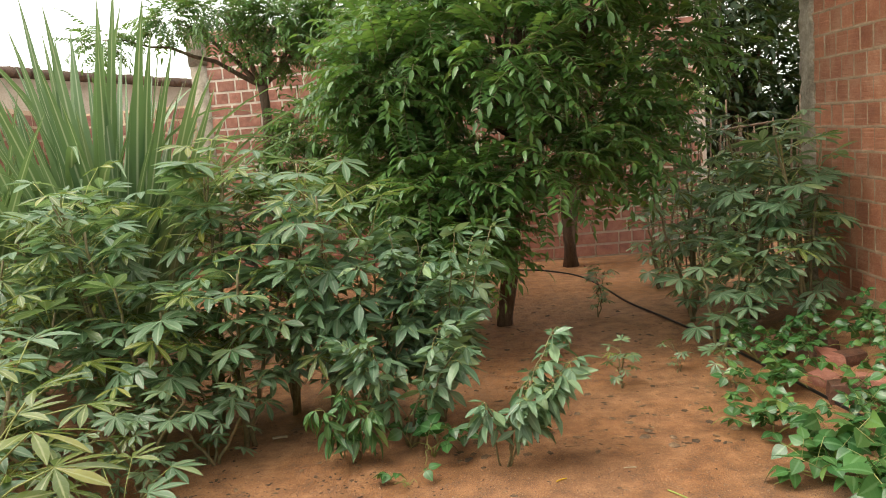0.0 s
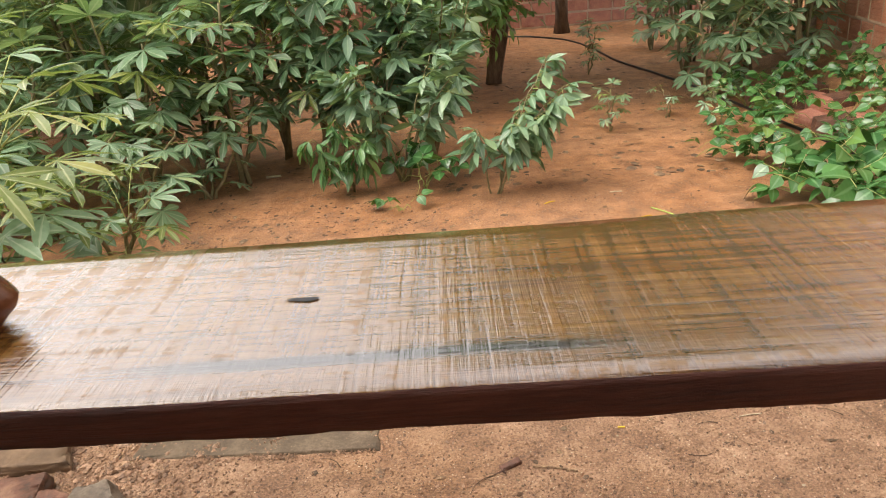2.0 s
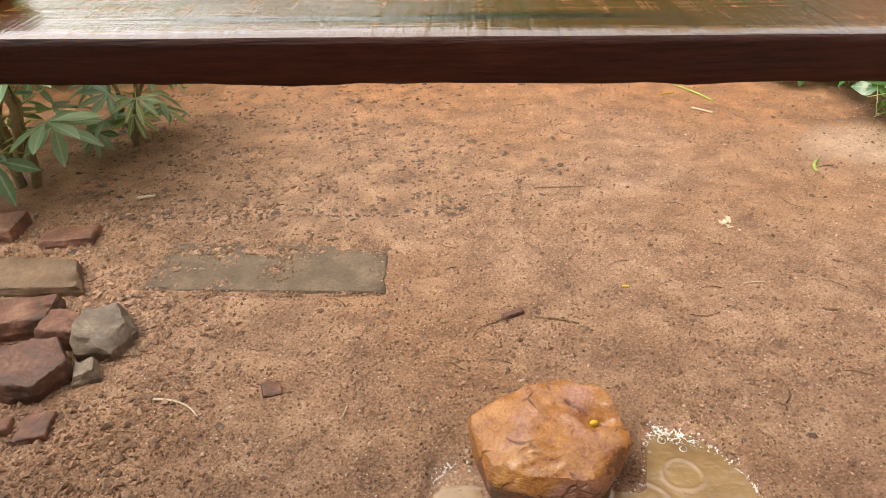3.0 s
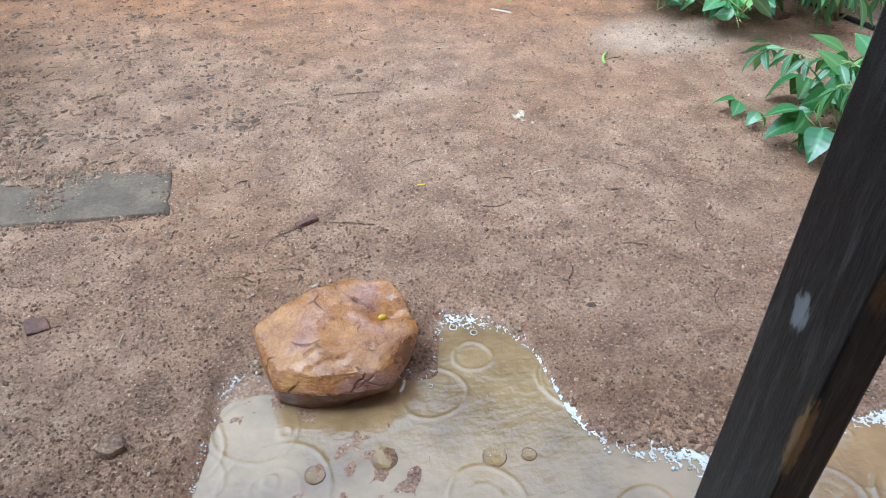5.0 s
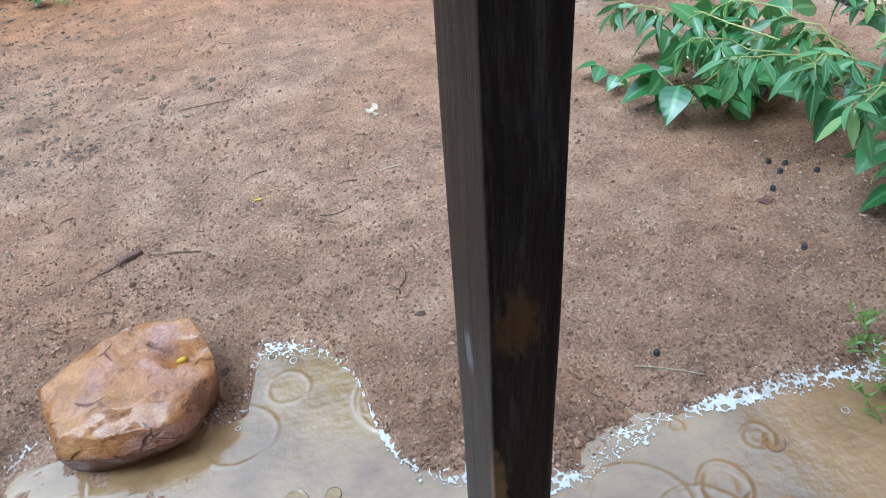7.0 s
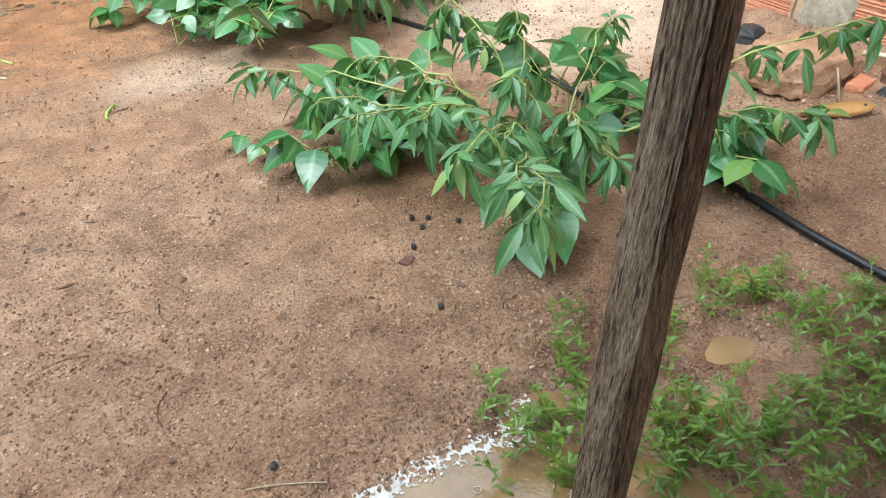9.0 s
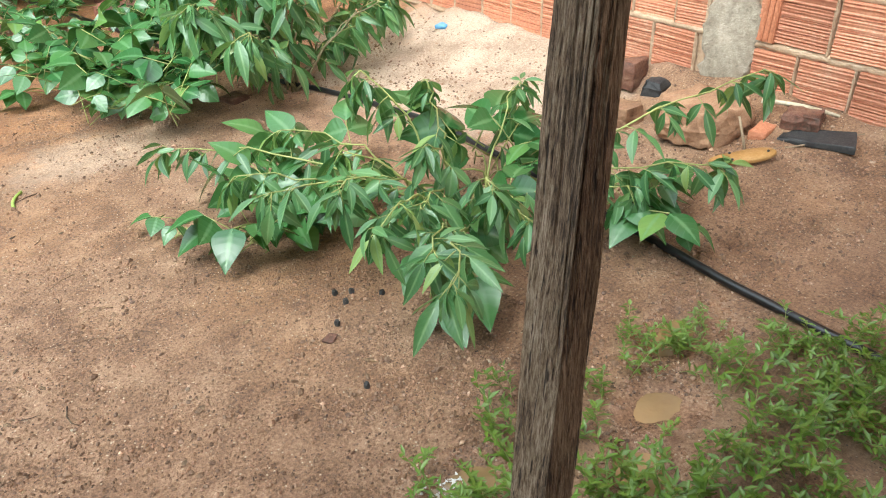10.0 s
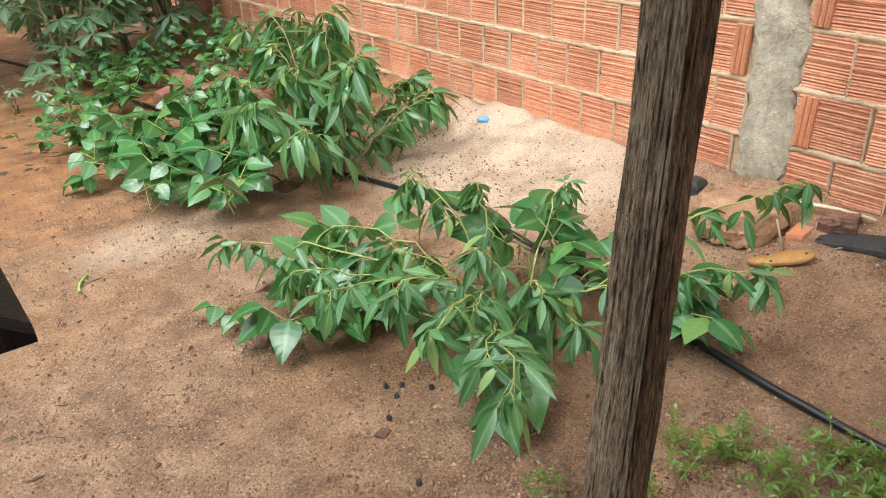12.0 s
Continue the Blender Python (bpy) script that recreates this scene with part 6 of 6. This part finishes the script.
scatter_bits("gravel", SOIL_CRUMB, 4200, (-0.87, -0.08, 1.94, 2.28), (0.0015, 0.007), 0.6, 14, "soil washed over a sunken slab", "soil", SLAB_EDGE, 2.5, 0.003)
scatter_bits("leaf_litter", DRY, 420, (-1.8, 2.2, 1.3, 6.0), (0.004, 0.022), 0.15, 3, "dark dead leaf scraps and bark bits on the earth", "leaf litter")
scatter_bits("leaf_litter", DRY, 500, (-1.7, -0.2, 2.2, 5.5), (0.006, 0.03), 0.15, 4, "dead leaf scraps under the cassava", "leaf litter")
scatter_bits("leaf_litter", DRY, 1100, (-1.4, 1.0, 1.4, 3.8), (0.003, 0.013), 0.2, 8, "dark plant crumbs pressed into the earth", "leaf litter")
scatter_bits("leaf_litter", PALE, 260, (-1.5, 3.7, 1.0, 6.0), (0.003, 0.012), 0.15, 5, "pale straw and petal scraps on the earth", "leaf litter")


scatter_bits("leaf_litter", DRY, 460, (0.2, 2.5, 4.4, 9.0), (0.012, 0.045), 0.12, 13, "brown fallen leaves under the tree", "leaf litter", None, 1.4)
scatter_bits("leaf_litter", DRY, 500, (-1.5, 0.6, 2.6, 4.8), (0.008, 0.03), 0.12, 15, "brown leaf scraps before the shrubs", "leaf litter", CRUMB, 1.6)


def foam_line(seed):
    """Lacy scum and bubbles gathered along the water's edge."""
    rng = random.Random(seed)
    s = Shape()
    step, index = 0.0022, {}

    def corner(i, j):
        if (i, j) not in index:
            x, y = i * step, j * step
            x, y = x + 0.001 * noise.noise((x * 300, y * 300, 1)), y + 0.001 * noise.noise((x * 300, y * 300, 8))
            index[i, j] = len(s.v)
            s.v.append((x, y, max(-0.0236, ground_z(x, y) + 0.0006) + 0.0012 + 0.0009 * noise.noise((x * 220, y * 220, 4))))
            s.uv.append((0.5, 0.5))
        return index[i, j]

    for i in range(12, 880):
        for j in range(355, 648):
            x, y = i * step, j * step
            d = puddle(x, y)
            if not -0.022 < d < 0.034:
                continue
            lace = 0.16 - abs(noise.noise((x * 46, y * 46, 3)) + 0.4 * noise.noise((x * 120, y * 120, 9)))
            clot = 0.55 * noise.noise((x * 16, y * 16, 21)) + 0.4 * noise.noise((x * 60, y * 60, 5)) - 0.26
            mask = max(lace, clot) + 0.45 * noise.noise((x * 6, y * 6, 11))
            mask -= 9 * max(abs(d - 0.004) - 0.008, 0) + (0.24 if x < 0.56 else 0.0)
            if mask > 0:
                s.f.append((corner(i, j), corner(i + 1, j), corner(i + 1, j + 1), corner(i, j + 1)))
                s.slot.append(0)
    n = 0
    while n < 900:
        x, y = rng.uniform(0.0, 1.9), rng.uniform(0.8, 1.42)
        d = puddle(x, y)
        if -0.03 < d < 0.03 and noise.noise((x * 7, y * 7, 11)) > -0.1:
            r = 0.0008 + 0.0032 * rng.random() ** 4
            c = Vector((x, y, max(-0.0232, ground_z(x, y) + 0.001) + r * 0.2))
            k = 6
            verts = [c + Vector((r * math.cos(6.28 * i / k) * q, r * math.sin(6.28 * i / k) * q, r * h)) for q, h in ((1, 0), (0.75, 0.5)) for i in range(k)] + [c + Vector((0, 0, r * 0.7))]
            s.add(verts, [(i, (i + 1) % k, k + (i + 1) % k, k + i) for i in range(k)] + [(k + i, k + (i + 1) % k, 2 * k) for i in range(k)])
            n += 1
    for _ in range(40):
        # whole bubbles, each a thin pale ring on the water
        x, y = rng.uniform(0.0, 1.9), rng.uniform(0.8, 1.36)
        if puddle(x, y) < 0.006 or puddle(x, y) > 0.09:
            continue
        r = rng.uniform(0.003, 0.010)
        tube(s, [(x + r * math.cos(a), y + r * math.sin(a), -0.0225) for a in np.linspace(0, 6.2832, 13)], 0.0011, 0.0011, 4)
    return s


def bubble_material():
    m, n, l, b = graph("rain_bubble_film")
    b.inputs["Base Color"].default_value = (0.95, 0.88, 0.72, 1)
    b.inputs["Transmission Weight"].default_value, b.inputs["Roughness"].default_value, b.inputs["IOR"].default_value = 1.0, 0.02, 1.12
    return m


BUBBLE = bubble_material()
for x, y, r in ((0.44, 0.998, 0.026), (0.30, 0.985, 0.020), (0.66, 0.962, 0.024), (0.73, 0.955, 0.015), (1.55, 0.79, 0.022), (0.655, 1.352, 0.009), (0.70, 1.325, 0.008)):
    top = thing("bubble", None, pose(x, y, -0.0235), "clear amber rain bubble floating on muddy water", "bubble", "bubbles on the puddle")
    s = Shape()
    rings = [(math.cos(e), math.sin(e)) for e in np.linspace(0, 1.45, 6)]
    s.add([(r * c * math.cos(a), r * c * math.sin(a), r * h * 0.75) for c, h in rings for a in np.linspace(0, 6.2832, 17)[:-1]], [(i * 16 + k, i * 16 + (k + 1) % 16, i * 16 + 16 + (k + 1) % 16, i * 16 + 16 + k) for i in range(5) for k in range(16)] + [tuple(range(80, 96))])
    part("film", s.mesh("film", BUBBLE), top)
    s = Shape()
    tube(s, [(r * math.cos(a), r * math.sin(a), 0.0) for a in np.linspace(0, 6.2832, 17)], 0.0016, 0.0016, 5)
    part("rim", s.mesh("rim", SOIL_CRUMB if r > 0.012 else FOAM), top, label="raised rim of muddy water")


thing("foam", foam_line(6).mesh("foam", FOAM), Matrix(), "white scum and bubbles along the puddle's edge", "foam", kind="stuff")


def pod(x, y, ang, length, bend, mat, name, label, r=0.006):
    s = Shape()
    pts = []
    for t in np.linspace(-1, 1, 9):
        pts.append((length / 2 * t, bend * (1 - t * t), r * 0.6))
    tube(s, pts[:1] + pts[1:], r * 0.7, r * 0.7, 7, 0, 0.5, x)
    return thing(name, s.mesh(name, mat), pose(x, y, ground_z(x, y) + 0.002, 0, 0, ang), label, name.replace("_", " "))


pod(1.62, 2.84, 65, 0.12, 0.012, POD, "bean_pod", "curved green bean pod lying on earth", 0.008)
pod(1.35, 3.73, -62, 0.28, 0.012, POD, "bean_pod", "long pale green bean pod lying on earth", 0.006)
pod(1.33, 3.49, -40, 0.11, 0.004, PALE, "husk", "pale dry husk lying on earth", 0.008)
pod(1.22, 3.72, 20, 0.07, 0.006, YELLOW, "fallen_leaf", "small yellow fallen leaf on earth", 0.006)
pod(0.76, 4.05, 30, 0.07, 0.006, YELLOW, "fallen_leaf", "small yellow fallen leaf on earth", 0.006)
pod(1.16, 4.15, 0, 0.07, 0.004, PALE, "husk", "pale dry husk lying on earth", 0.006)
pod(-1.02, 5.0, 10, 0.1, 0.004, PALE, "husk", "white scrap lying on earth", 0.012)
pod(-0.56, 1.44, -25, 0.15, 0.02, PALE, "root", "pale curved root lying on earth", 0.004)
pod(-1.08, 2.62, 15, 0.07, 0.002, PALE, "husk", "white chip lying on earth", 0.009)
pod(0.55, 2.66, 2, 0.2, 0.004, DRY, "twig", "thin brown twig on earth", 0.003)
pod(0.45, 1.80, -15, 0.13, 0.006, DRY, "twig", "dark broken twig on earth", 0.004)
pod(0.95, 3.05, 5, 0.07, 0.002, PALE, "straw", "pale straw on earth", 0.003)
pod(1.08, 1.98, 6, 0.07, 0.002, PALE, "straw", "pale straw on earth", 0.003)
pod(0.68, 1.97, 0, 0.022, 0.001, YELLOW, "petal", "tiny yellow petal on earth", 0.005)
pod(-0.12, 1.42, 80, 0.04, 0.0, PALE, "straw", "short white straw on earth", 0.003)
pod(1.45, 1.0, -30, 0.14, 0.004, PALE, "twig", "thin pale twig beside the puddle", 0.002)
rng = random.Random(5)
s = Shape()
for k in range(5):
    lobe(s, k * 1.9 + rng.uniform(-0.8, 0.8), rng.uniform(0.02, 0.045), rng.uniform(0.012, 0.026), (rng.uniform(-0.02, 0.02), rng.uniform(-0.01, 0.01), 0.005), 3, rng.uniform(-0.6, 0.8), -0.2, 0.5, 0.1)
thing("dead_leaf", s.mesh("dead_leaf", PALE), pose(1.10, 2.35, ground_z(1.1, 2.35)), "crumpled whitish dead leaf on earth", "leaf")
me, c0 = hull_stone("plastic_scrap", ((3.68, 3.05), (3.74, 3.07), (3.75, 3.0), (3.70, 2.99)), 0.012, BLUE, 4, 0.8, rounding=0.002, rough=0.004)
thing("plastic_scrap", me, pose(c0[0], c0[1], ground_z(*c0) - 0.002), "light blue plastic scrap by the wall", "scrap")

PEBBLE_RING = [(0.009 * math.cos(a), 0.008 * math.sin(a)) for a in np.linspace(0, 6.28, 8)[:-1]]
pebble_mesh, c1 = hull_stone("pebble", PEBBLE_RING, 0.011, TILE_DARK, 9, 0.7, rounding=0.002, rough=0.001, cuts=1)
for x, y in ((2.093, 1.59), (2.09, 1.534), (1.941, 1.232), (1.449, 1.051), (2.02, 1.468), (2.13, 1.566), (2.185, 1.504)):
    thing("pebble", pebble_mesh, pose(x, y, ground_z(x, y) + 0.002, 0, 0, x * 400), "small dark round pebble on wet earth", "pebble", "pebbles")
